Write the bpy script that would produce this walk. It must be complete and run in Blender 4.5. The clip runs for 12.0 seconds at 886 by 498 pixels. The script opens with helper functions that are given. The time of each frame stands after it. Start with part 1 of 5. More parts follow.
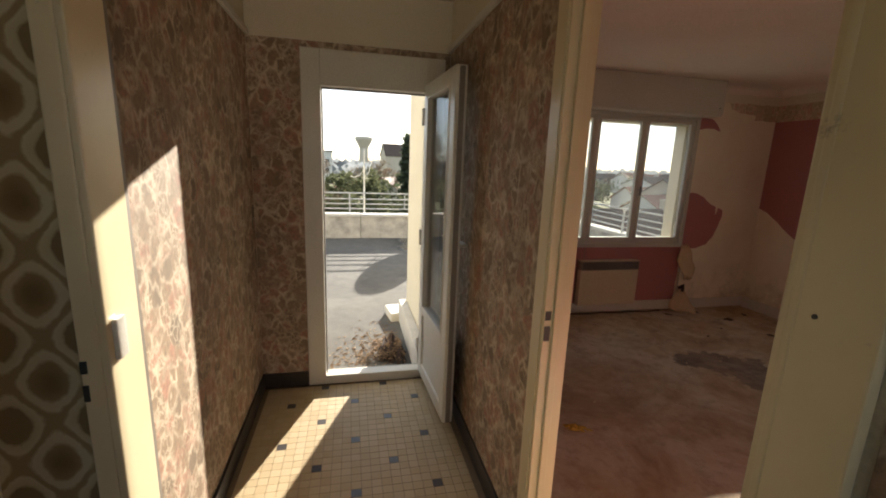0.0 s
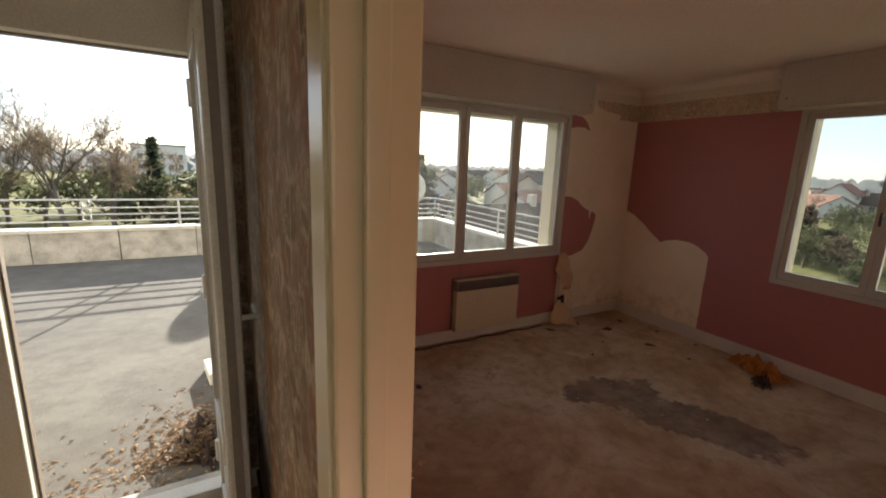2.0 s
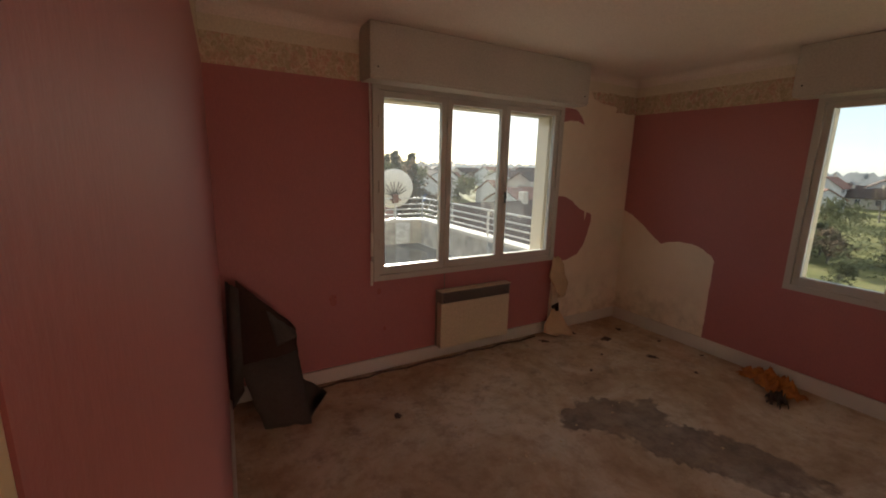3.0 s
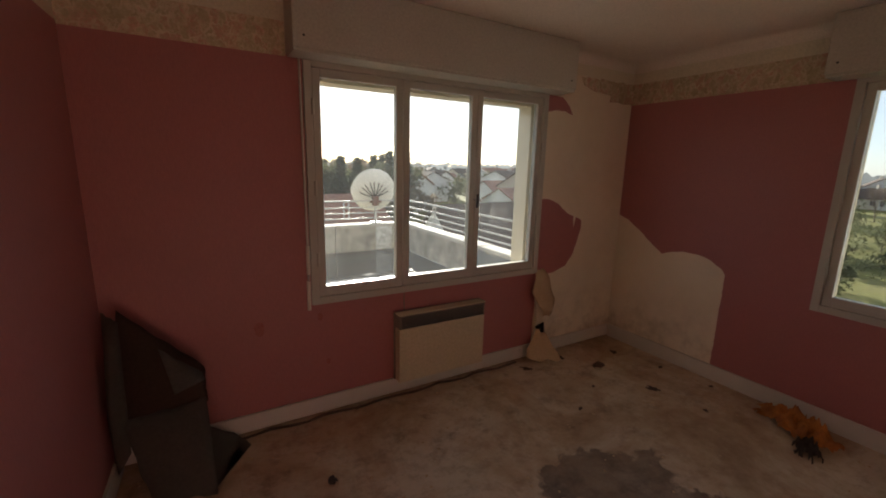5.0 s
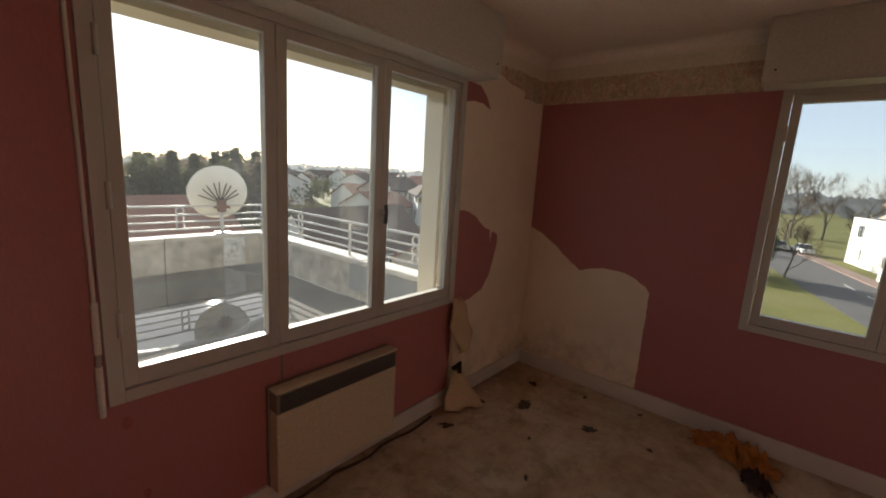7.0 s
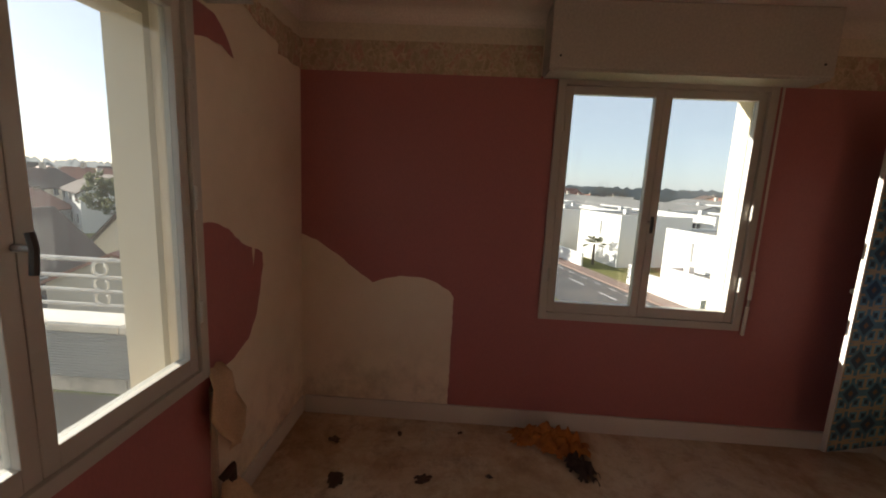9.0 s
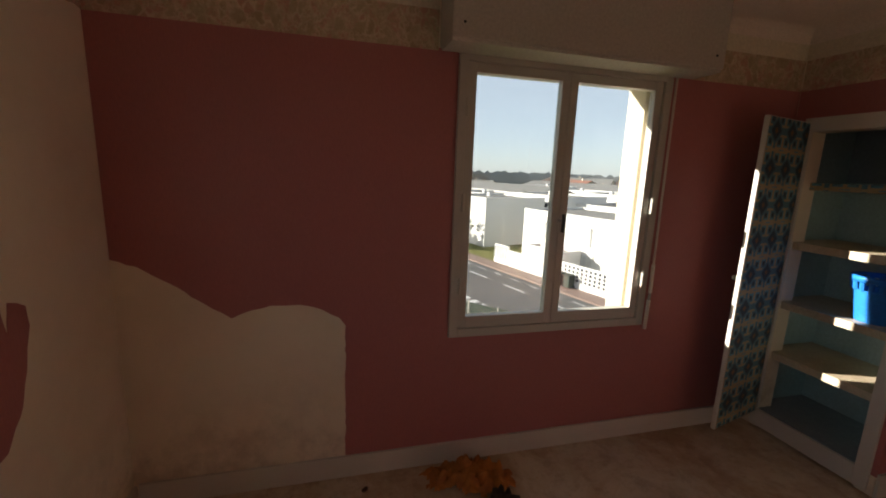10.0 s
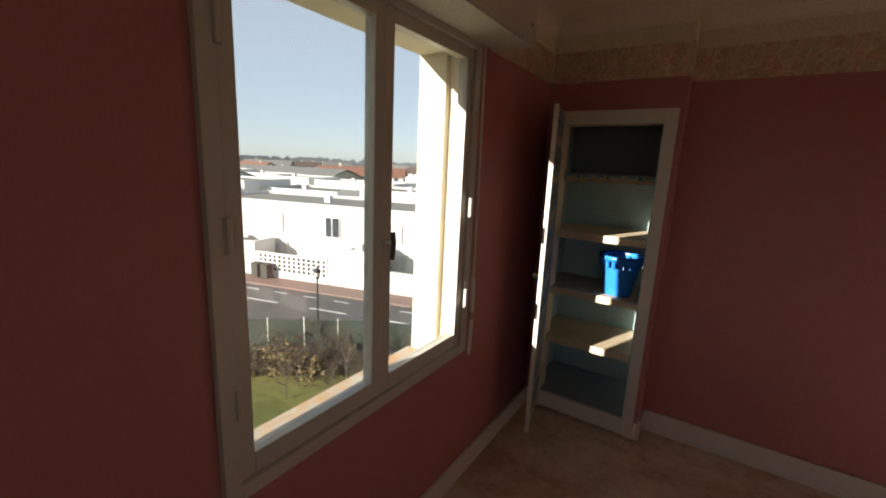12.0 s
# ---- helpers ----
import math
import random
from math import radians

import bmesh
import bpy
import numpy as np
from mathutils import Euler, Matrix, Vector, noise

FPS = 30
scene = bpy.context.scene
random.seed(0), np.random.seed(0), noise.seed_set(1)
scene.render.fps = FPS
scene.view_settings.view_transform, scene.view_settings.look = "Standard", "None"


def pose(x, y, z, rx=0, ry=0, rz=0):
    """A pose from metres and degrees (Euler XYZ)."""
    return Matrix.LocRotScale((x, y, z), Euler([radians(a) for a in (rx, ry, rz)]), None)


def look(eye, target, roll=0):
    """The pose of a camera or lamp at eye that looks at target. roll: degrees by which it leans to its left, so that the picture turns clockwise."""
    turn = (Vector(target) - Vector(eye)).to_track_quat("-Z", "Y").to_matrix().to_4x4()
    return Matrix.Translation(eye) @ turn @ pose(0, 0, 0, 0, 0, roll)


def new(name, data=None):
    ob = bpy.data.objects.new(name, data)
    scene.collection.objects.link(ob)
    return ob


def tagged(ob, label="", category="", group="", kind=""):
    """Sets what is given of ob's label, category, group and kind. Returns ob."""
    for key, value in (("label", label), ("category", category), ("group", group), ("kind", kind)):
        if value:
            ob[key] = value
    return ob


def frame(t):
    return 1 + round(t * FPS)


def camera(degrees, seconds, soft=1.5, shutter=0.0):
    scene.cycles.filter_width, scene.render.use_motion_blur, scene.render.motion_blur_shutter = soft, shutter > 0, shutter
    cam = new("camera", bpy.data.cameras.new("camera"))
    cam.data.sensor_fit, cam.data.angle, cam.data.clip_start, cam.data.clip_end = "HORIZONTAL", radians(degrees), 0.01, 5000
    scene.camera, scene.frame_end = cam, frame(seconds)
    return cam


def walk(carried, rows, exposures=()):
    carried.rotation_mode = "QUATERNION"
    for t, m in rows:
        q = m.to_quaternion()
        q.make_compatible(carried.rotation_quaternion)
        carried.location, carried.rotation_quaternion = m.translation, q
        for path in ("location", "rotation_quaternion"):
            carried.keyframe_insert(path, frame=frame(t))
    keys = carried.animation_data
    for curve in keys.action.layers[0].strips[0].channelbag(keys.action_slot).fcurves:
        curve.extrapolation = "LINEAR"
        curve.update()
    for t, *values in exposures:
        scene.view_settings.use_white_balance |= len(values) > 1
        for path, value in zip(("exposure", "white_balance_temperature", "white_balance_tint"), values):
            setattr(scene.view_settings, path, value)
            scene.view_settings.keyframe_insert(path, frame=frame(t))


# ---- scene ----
cam = camera(93.8, 12.0, soft=1.9)
PATH = [
    (0, (0.088, 0.179, 1.473), (0.52, 2.09, 1.07), 2.2),
    (0.5, (0.21, 0.385, 1.497), (0.793, 2.254, 1.086), 2.2),
    (1, (0.324, 0.581, 1.515), (1.013, 2.414, 1.105), 2.3),
    (1.5, (0.433, 0.757, 1.552), (1.251, 2.535, 1.141), 2.3),
    (2, (0.585, 0.927, 1.523), (1.536, 2.642, 1.127), 2.2),
    (2.5, (0.707, 1.054, 1.549), (1.672, 2.756, 1.141), 1.9),
    (3, (0.82, 1.19, 1.532), (1.801, 2.885, 1.128), 1.5),
    (5, (1.304, 1.543, 1.513), (2.299, 3.232, 1.113), 1.4),
    (5.5, (1.358, 1.715, 1.525), (2.392, 3.379, 1.123), 1.7),
    (6, (1.45, 1.895, 1.518), (2.645, 3.448, 1.117), 2.6),
    (6.5, (1.516, 2.069, 1.539), (2.84, 3.515, 1.141), 2.8),
    (6.7, (1.527, 2.181, 1.509), (2.931, 3.554, 1.128), 3.1),
    (8.3, (1.929, 2.739, 1.464), (3.755, 3.482, 1.13), 3.2),
    (8.5, (1.979, 2.823, 1.468), (3.863, 3.405, 1.132), 3.1),
    (9, (2.115, 2.954, 1.47), (4.085, 3.041, 1.14), 2.8),
    (9.5, (2.343, 3.009, 1.477), (4.303, 2.801, 1.133), 2.4),
    (10, (2.594, 3.035, 1.517), (4.49, 2.521, 1.144), 2.2),
    (10.5, (2.846, 3.08, 1.545), (4.596, 2.193, 1.157), 2.4),
    (11, (3.108, 3.061, 1.541), (4.676, 1.882, 1.153), 2.0),
    (11.5, (3.337, 2.998, 1.55), (4.733, 1.621, 1.155), 1.9),
    (12, (3.581, 2.932, 1.542), (4.644, 1.285, 1.145), 2.6),
]
EXPOSURES = [(0, 2.0, 6700, 8), (3, 2.18, 6700, 8), (6.5, 1.93, 6550, 10), (9, 1.93, 6700, 10), (12, 1.84, 6700, 10)]
walk(cam, [(t, look(eye, target, roll)) for t, eye, target, roll in PATH], EXPOSURES)

# ---- light ----
SUN = Vector((0.345 * math.cos(radians(17.5)), 0.939 * math.cos(radians(17.5)), math.sin(radians(17.5))))
world = bpy.data.worlds.new("sky")
scene.world = world
world.use_nodes = True
_n = world.node_tree.nodes
_sky = _n.new("ShaderNodeTexSky")
_sky.sky_type = 'NISHITA'
_sky.sun_disc = False
_sky.sun_elevation = radians(17.5)
_sky.sun_rotation = math.atan2(SUN.x, SUN.y)
_sky.air_density, _sky.dust_density, _sky.ozone_density = 0.7, 0.5, 1.3
_haze = _n.new("ShaderNodeMix")  # thin even winter haze over the blue
_haze.data_type = 'RGBA'
_haze.inputs[0].default_value = 0.7
_haze.inputs[7].default_value = (2.75, 3.05, 3.4, 1)
world.node_tree.links.new(_sky.outputs[0], _haze.inputs[6])
world.node_tree.links.new(_haze.outputs[2], _n["Background"].inputs[0])
_n["Background"].inputs[1].default_value = 0.1
_sun = bpy.data.lights.new("sun", 'SUN')
_sun.energy, _sun.angle, _sun.color = 4.3, radians(0.55), (1.0, 0.94, 0.85)
sun_ob = new("sun", _sun)
sun_ob.matrix_world = look((SUN.x * 60, SUN.y * 60, SUN.z * 60), (0, 0, 0))


# ---- materials ----
class Mat:
    """A node material with small helpers."""

    def __init__(self, name, rough=0.6, metal=0.0, spec=0.5):
        self.m = bpy.data.materials.new(name)
        self.m.use_nodes = True
        self.t = self.m.node_tree
        self.b = self.t.nodes["Principled BSDF"]
        self.b.inputs["Roughness"].default_value = rough
        self.b.inputs["Metallic"].default_value = metal
        self.b.inputs["Specular IOR Level"].default_value = spec
        self.co = self.t.nodes.new("ShaderNodeTexCoord").outputs["Object"]

    def link(self, a, b):
        self.t.links.new(a, b)

    def put(self, node, slot, v):
        if isinstance(v, (int, float)):
            node.inputs[slot].default_value = v
        elif isinstance(v, tuple):
            node.inputs[slot].default_value = (*v, 1) if len(v) == 3 and node.inputs[slot].type == 'RGBA' else v
        else:
            self.link(v, node.inputs[slot])

    def noise(self, scale, detail=4, rough=0.6, co=None, dist=0.0, color=False):
        n = self.t.nodes.new("ShaderNodeTexNoise")
        self.link(co or self.co, n.inputs["Vector"])
        n.inputs["Scale"].default_value, n.inputs["Detail"].default_value = scale, detail
        n.inputs["Roughness"].default_value, n.inputs["Distortion"].default_value = rough, dist
        return n.outputs["Color" if color else "Fac"]

    def voronoi(self, scale, feature='F1', co=None, out="Distance", metric='EUCLIDEAN', rnd=1.0):
        n = self.t.nodes.new("ShaderNodeTexVoronoi")
        n.feature = feature
        if feature != 'DISTANCE_TO_EDGE':
            n.distance = metric
        self.link(co or self.co, n.inputs["Vector"])
        n.inputs["Scale"].default_value = scale
        n.inputs["Randomness"].default_value = rnd
        return n.outputs[out]

    def mapped(self, scale=(1, 1, 1), loc=(0, 0, 0), rot=(0, 0, 0), co=None):
        n = self.t.nodes.new("ShaderNodeMapping")
        self.link(co or self.co, n.inputs["Vector"])
        n.inputs["Scale"].default_value, n.inputs["Location"].default_value = scale, loc
        n.inputs["Rotation"].default_value = rot
        return n.outputs[0]

    def warp(self, amount, scale, co=None):
        a = self.t.nodes.new("ShaderNodeVectorMath")
        a.operation = 'MULTIPLY_ADD'
        self.link(self.noise(scale, 3, color=True, co=co), a.inputs[0])
        a.inputs[1].default_value = (amount,) * 3
        self.link(co or self.co, a.inputs[2])
        return a.outputs[0]

    def ramp(self, fac, *stops, kind='LINEAR'):
        n = self.t.nodes.new("ShaderNodeValToRGB")
        n.color_ramp.interpolation = kind
        e = n.color_ramp.elements
        while len(e) < len(stops):
            e.new(0.5)
        for el, (p, c) in zip(e, stops):
            el.position = p
            el.color = (*c, 1) if isinstance(c, tuple) else (c, c, c, 1)
        self.link(fac, n.inputs[0])
        return n.outputs[0]

    def mix(self, fac, a, b, mode='MIX'):
        n = self.t.nodes.new("ShaderNodeMix")
        n.data_type, n.blend_type = 'RGBA', mode
        self.put(n, 0, fac)
        self.put(n, 6, a)
        self.put(n, 7, b)
        return n.outputs[2]

    def math(self, op, a, b=0.0):
        n = self.t.nodes.new("ShaderNodeMath")
        n.operation = op
        self.put(n, 0, a)
        self.put(n, 1, b)
        return n.outputs[0]

    def axes(self, co=None):
        n = self.t.nodes.new("ShaderNodeSeparateXYZ")
        self.link(co or self.co, n.inputs[0])
        return n.outputs

    def random(self):
        return self.t.nodes.new("ShaderNodeObjectInfo").outputs["Random"]

    def island(self):
        return self.t.nodes.new("ShaderNodeNewGeometry").outputs["Random Per Island"]

    def color(self, c):
        self.put(self.b, "Base Color", c)
        return self

    def rough(self, v):
        self.put(self.b, "Roughness", v)
        return self

    def bump(self, h, strength=0.3, dist=0.005):
        n = self.t.nodes.new("ShaderNodeBump")
        n.inputs["Strength"].default_value, n.inputs["Distance"].default_value = strength, dist
        self.link(h, n.inputs["Height"])
        self.link(n.outputs[0], self.b.inputs["Normal"])
        return self


def dirty(name, c, dirt=None, rough=0.6, amount=0.35, scale=2.0, fine=60, bump=0.15, metal=0.0):
    """Paint, plaster or stone: a colour with two scales of wear."""
    m = Mat(name, rough, metal)
    dirt = dirt or tuple(v * 0.6 for v in c)
    big = m.ramp(m.noise(scale, 6, 0.65), (0.4, 0.0), (0.75, amount))
    small = m.ramp(m.noise(fine, 3), (0.35, 0.88), (0.7, 1.06))
    m.color(m.mix(1.0, m.mix(big, c, dirt), small, 'MULTIPLY'))
    return m.bump(m.noise(fine, 4), bump, 0.003)


def wood_paint(name, c, rough=0.4):
    m = Mat(name, rough)
    chips = m.ramp(m.noise(9, 8, 0.75), (0.64, 0.0), (0.7, 0.8))
    m.color(m.mix(chips, m.mix(m.noise(3, 4), c, tuple(v * 0.78 for v in c)), tuple(v * 0.45 for v in c)))
    return m.bump(m.noise(40, 4), 0.12, 0.002)


def floral(name, ground, leaf, flower, dark, size=1.0):
    """Printed paper: leaf and flower blots, each ringed by pale uneven veins."""
    m = Mat(name, 0.75, spec=0.25)
    co = m.warp(0.05, 24, m.warp(0.05, 9, m.mapped((1, 1, 0.8))))
    tone = m.mix(0.45, m.voronoi(17 * size, co=co, out="Color"), m.noise(21 * size, 3, co=co, color=True))
    tone = m.axes(tone)[0]
    blot = m.ramp(tone, (0.2, dark), (0.38, leaf), (0.52, leaf), (0.62, flower), (0.8, tuple(0.7 * a + 0.3 * b for a, b in zip(leaf, ground))))
    blot = m.mix(m.ramp(m.noise(60 * size, 4), (0.38, 0.0), (0.68, 0.7)), blot, dark)
    edge = m.voronoi(17 * size, 'DISTANCE_TO_EDGE', co=co)
    thick = m.ramp(m.noise(14 * size, 3), (0.4, 0.05), (0.62, 1.0))
    vein = m.math('MULTIPLY', m.ramp(edge, (0.03, 1.0), (0.16, 0.0)), thick)
    petal = m.math('MULTIPLY', m.ramp(m.voronoi(38 * size, 'DISTANCE_TO_EDGE', co=co), (0.03, 0.7), (0.12, 0.0)), m.ramp(m.noise(9 * size, 2), (0.48, 0.0), (0.58, 1.0)))
    c = m.mix(m.math('MULTIPLY', m.math('MAXIMUM', vein, petal), 0.85), blot, ground)
    c = m.mix(1.0, c, m.ramp(m.noise(1.2, 5), (0.35, 0.75), (0.65, 1.05)), 'MULTIPLY')
    m.color(c)
    return m.bump(m.noise(140, 2), 0.1, 0.001)


M = {}
_m = Mat("red paper", 0.5, spec=0.5)
_st = _m.noise(190, 4, co=_m.mapped((1, 1, 0.22)))
_c = _m.mix(_m.ramp(_st, (0.35, 0.0), (0.7, 1.0)), (0.385, 0.142, 0.138), (0.43, 0.163, 0.156))
_c = _m.mix(_m.ramp(_m.noise(2.2, 7, 0.7), (0.5, 0.0), (0.8, 0.45)), _c, (0.35, 0.125, 0.12))
_c = _m.mix(_m.ramp(_m.noise(14, 6, 0.8), (0.68, 0.0), (0.74, 0.35)), _c, (0.5, 0.2, 0.17))
_m.color(_c).bump(_m.mix(0.5, _st, _m.noise(220, 2)), 0.35, 0.0015)
M["red"] = _m
_m = Mat("bare plaster", 0.85, spec=0.2)
_c = _m.mix(_m.ramp(_m.noise(1.6, 8, 0.68), (0.42, 0.0), (0.72, 0.7)), (0.8, 0.71, 0.57), (0.68, 0.57, 0.43))
_z = _m.axes()[2]
_damp = _m.math('MULTIPLY', _m.ramp(_z, (0.15, 1.0), (0.55, 0.0)), _m.ramp(_m.noise(5, 7, 0.7), (0.45, 0.0), (0.65, 0.45)))
_m.color(_m.mix(_damp, _c, (0.26, 0.2, 0.12))).bump(_m.noise(35, 6), 0.25, 0.004)
M["plaster"] = _m
M["cream"] = dirty("cream paint", (0.72, 0.66, 0.52), (0.55, 0.47, 0.33), 0.6, 0.4, 1.2, 90, 0.12)
M["ceiling"] = dirty("ceiling paint", (0.8, 0.72, 0.64), (0.66, 0.56, 0.46), 0.8, 0.5, 0.9, 120, 0.15)
M["grey"] = wood_paint("grey window paint", (0.55, 0.53, 0.47))
M["box"] = dirty("shutter box paint", (0.52, 0.49, 0.43), None, 0.6, 0.3, 1.5, 80, 0.1)
M["white"] = dirty("white plastic", (0.72, 0.68, 0.6), (0.5, 0.44, 0.34), 0.35, 0.25, 3, 120, 0.03)
M["jamb"] = wood_paint("cream gloss paint", (0.78, 0.66, 0.43), 0.3)
M["base"] = wood_paint("baseboard paint", (0.68, 0.64, 0.57), 0.5)
M["blackbase"] = dirty("black plinth tile", (0.035, 0.03, 0.028), (0.09, 0.075, 0.06), 0.35, 0.5, 8)
M["hall"] = floral("floral hall paper", (0.66, 0.54, 0.4), (0.34, 0.24, 0.16), (0.43, 0.215, 0.15), (0.22, 0.165, 0.115), 0.95)
M["border"] = floral("floral border paper", (0.76, 0.64, 0.48), (0.56, 0.47, 0.31), (0.62, 0.33, 0.26), (0.44, 0.35, 0.22), 1.5)
_m = Mat("medallion paper", 0.75, spec=0.25)
_a = _m.axes()
_u = _m.math('MULTIPLY', _a[0], 2 * math.pi / 0.17)
_v = _m.math('MULTIPLY', _a[2], 2 * math.pi / 0.21)
_f = _m.math('ADD', _m.math('COSINE', _u), _m.math('COSINE', _v))
_f = _m.math('ADD', _f, _m.math('MULTIPLY', _m.math('SUBTRACT', _m.noise(30, 3), 0.5), 0.7))
_m.color(_m.ramp(_m.math('ADD', _m.math('MULTIPLY', _f, 0.25), 0.5), (0.0, (0.2, 0.13, 0.06)), (0.2, (0.3, 0.21, 0.105)), (0.27, (0.54, 0.45, 0.29)), (0.4, (0.56, 0.47, 0.3)), (0.46, (0.33, 0.24, 0.125)), (0.55, (0.33, 0.24, 0.125)), (0.6, (0.56, 0.47, 0.3)), (0.74, (0.5, 0.41, 0.25)), (0.8, (0.24, 0.165, 0.08))))
M["medallion"] = _m
_m = Mat("blue maze paper", 0.6)  # hooked tan bands round teal crosses, mirrored both ways
_a = _m.axes()
_pu = _m.math('PINGPONG', _m.math('ADD', _a[0], 10.0), 0.085)
_pv = _m.math('PINGPONG', _m.math('ADD', _a[2], 10.0), 0.095)
_d1 = _m.math('MAXIMUM', _m.math('ABSOLUTE', _m.math('SUBTRACT', _pu, 0.05)), _m.math('ABSOLUTE', _m.math('SUBTRACT', _pv, 0.055)))
_hook = _m.math('COMPARE', _d1, 0.031)
_hook.node.inputs[2].default_value = 0.006
_gate = _m.math('GREATER_THAN', _m.math('ADD', _pu, _pv), 0.075)
_hook = _m.math('MULTIPLY', _hook, _gate)
_core = _m.math('LESS_THAN', _m.math('ADD', _pu, _pv), 0.018)
_bar = _m.math('MULTIPLY', _m.math('GREATER_THAN', _pv, 0.088), _m.math('LESS_THAN', _pu, 0.06))
_inner = _m.math('LESS_THAN', _d1, 0.013)
_c = _m.mix(_m.ramp(_m.math('MULTIPLY', _m.math('ADD', _pu, _pv), 5.5), (0.25, 0.0), (0.3, 0.55), (0.6, 1.0), kind='CONSTANT'), (0.02, 0.05, 0.075), (0.12, 0.3, 0.36))
_c = _m.mix(_inner, _c, (0.02, 0.045, 0.06))
_c = _m.mix(_m.math('MAXIMUM', _hook, _bar), _c, (0.44, 0.32, 0.18))
_c = _m.mix(_core, _c, (0.2, 0.09, 0.03))
_m.color(_m.mix(1.0, _c, _m.ramp(_m.noise(6, 6), (0.3, 0.75), (0.7, 1.1)), 'MULTIPLY'))
M["maze"] = _m
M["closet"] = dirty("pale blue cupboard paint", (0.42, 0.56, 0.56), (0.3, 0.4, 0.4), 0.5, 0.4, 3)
# darker blue-grey for the cupboard's bottom, top and upper back
M["closetdark"] = dirty("darker blue cupboard board", (0.27, 0.32, 0.35), None, 0.6, 0.4, 3)
M["shelf"] = dirty("worn shelf board", (0.6, 0.5, 0.36), (0.38, 0.27, 0.16), 0.5, 0.5, 4)
M["bluebucket"] = dirty("blue plastic", (0.02, 0.2, 0.62), (0.015, 0.14, 0.42), 0.35, 0.3, 6, 90, 0.03)
M["heater"] = dirty("beige enamel", (0.6, 0.51, 0.35), (0.5, 0.42, 0.3), 0.4, 0.25, 3)
M["grille"] = dirty("brown grille", (0.23, 0.19, 0.155), None, 0.5, 0.2, 5)
M["steel"] = dirty("steel", (0.42, 0.41, 0.39), (0.2, 0.15, 0.1), 0.4, 0.4, 8, 80, 0.05, 0.8)
M["black"] = dirty("black iron", (0.03, 0.03, 0.03), None, 0.45, 0.3, 8)
M["render"] = dirty("cream wall render", (0.74, 0.67, 0.52), (0.55, 0.47, 0.34), 0.85, 0.4, 1.0, 150, 0.3)
M["concrete"] = dirty("parapet concrete", (0.52, 0.48, 0.42), (0.15, 0.13, 0.11), 0.85, 0.9, 3.4, 60, 0.35)
M["coping"] = dirty("coping stone", (0.62, 0.58, 0.52), (0.35, 0.32, 0.27), 0.8, 0.6, 3, 60, 0.35)
M["dish"] = dirty("dish enamel", (0.66, 0.63, 0.57), (0.5, 0.46, 0.4), 0.5, 0.3, 5)
M["orange"] = dirty("orange cloth", (0.56, 0.2, 0.035), (0.16, 0.055, 0.02), 0.9, 0.95, 9, 200, 0.5)
M["paperback"] = dirty("torn paper back", (0.62, 0.45, 0.28), (0.45, 0.3, 0.17), 0.85, 0.4, 7, 120, 0.3)
M["darkcloth"] = dirty("dark rag", (0.06, 0.035, 0.025), None, 0.9, 0.4, 12)
M["yellow"] = dirty("yellow wrapper", (0.74, 0.52, 0.07), (0.3, 0.18, 0.05), 0.5, 0.6, 30)
M["lino"] = dirty("grey lino", (0.15, 0.13, 0.11), (0.09, 0.075, 0.06), 0.6, 0.5, 4)
M["linoback"] = dirty("brown lino backing", (0.1, 0.06, 0.043), (0.13, 0.075, 0.055), 0.85, 0.5, 5)
M["bulbglass"] = dirty("frosted lamp glass", (0.75, 0.72, 0.66), None, 0.3, 0.1, 5)

# room floor: worn screed with glue stains and one long dark stain
_m = Mat("stained screed", 0.8, spec=0.3)
_big = _m.noise(1.5, 9, 0.7, dist=0.6)
_c = _m.ramp(_big, (0.3, (0.36, 0.23, 0.135)), (0.47, (0.52, 0.38, 0.255)), (0.58, (0.62, 0.5, 0.375)), (0.75, (0.7, 0.61, 0.49)))
_c = _m.mix(_m.ramp(_m.noise(8, 8, 0.75), (0.48, 0.0), (0.68, 0.55)), _c, (0.27, 0.16, 0.095))
_w = _m.axes(_m.warp(0.14, 17, _m.warp(0.6, 3.6)))


def blob(m, w, x, y, rx, ry, rot):
    """A soft oval mask about (x, y) in the warped plane."""
    dx, dy = m.math('SUBTRACT', w[0], x), m.math('SUBTRACT', w[1], y)
    c, s = math.cos(rot), math.sin(rot)
    u = m.math('DIVIDE', m.math('ADD', m.math('MULTIPLY', dx, c), m.math('MULTIPLY', dy, s)), rx)
    v = m.math('DIVIDE', m.math('SUBTRACT', m.math('MULTIPLY', dy, c), m.math('MULTIPLY', dx, s)), ry)
    return m.ramp(m.math('ADD', m.math('MULTIPLY', u, u), m.math('MULTIPLY', v, v)), (0.75, 1.0), (1.1, 0.0))


_s = _m.math('MAXIMUM', blob(_m, _w, 3.32, 3.08, 0.38, 0.22, -0.4), blob(_m, _w, 3.52, 2.58, 0.55, 0.22, -1.1))
_s = _m.math('MULTIPLY', _s, _m.ramp(_m.noise(5, 6, 0.7), (0.32, 0.95), (0.7, 0.3)))
_c = _m.mix(_s, _c, (0.13, 0.095, 0.08))
_y = _m.axes()[1]
_c = _m.mix(_m.math('MULTIPLY', _m.ramp(_m.noise(5, 9, 0.75), (0.52, 0.0), (0.68, 0.55)), _m.ramp(_m.math('MULTIPLY', _y, 0.25), (0.55, 0.1), (0.85, 1.0))), _c, (0.09, 0.055, 0.035))
_m.color(_c).bump(_m.noise(26, 9, 0.7), 0.6, 0.006)
M["screed"] = _m
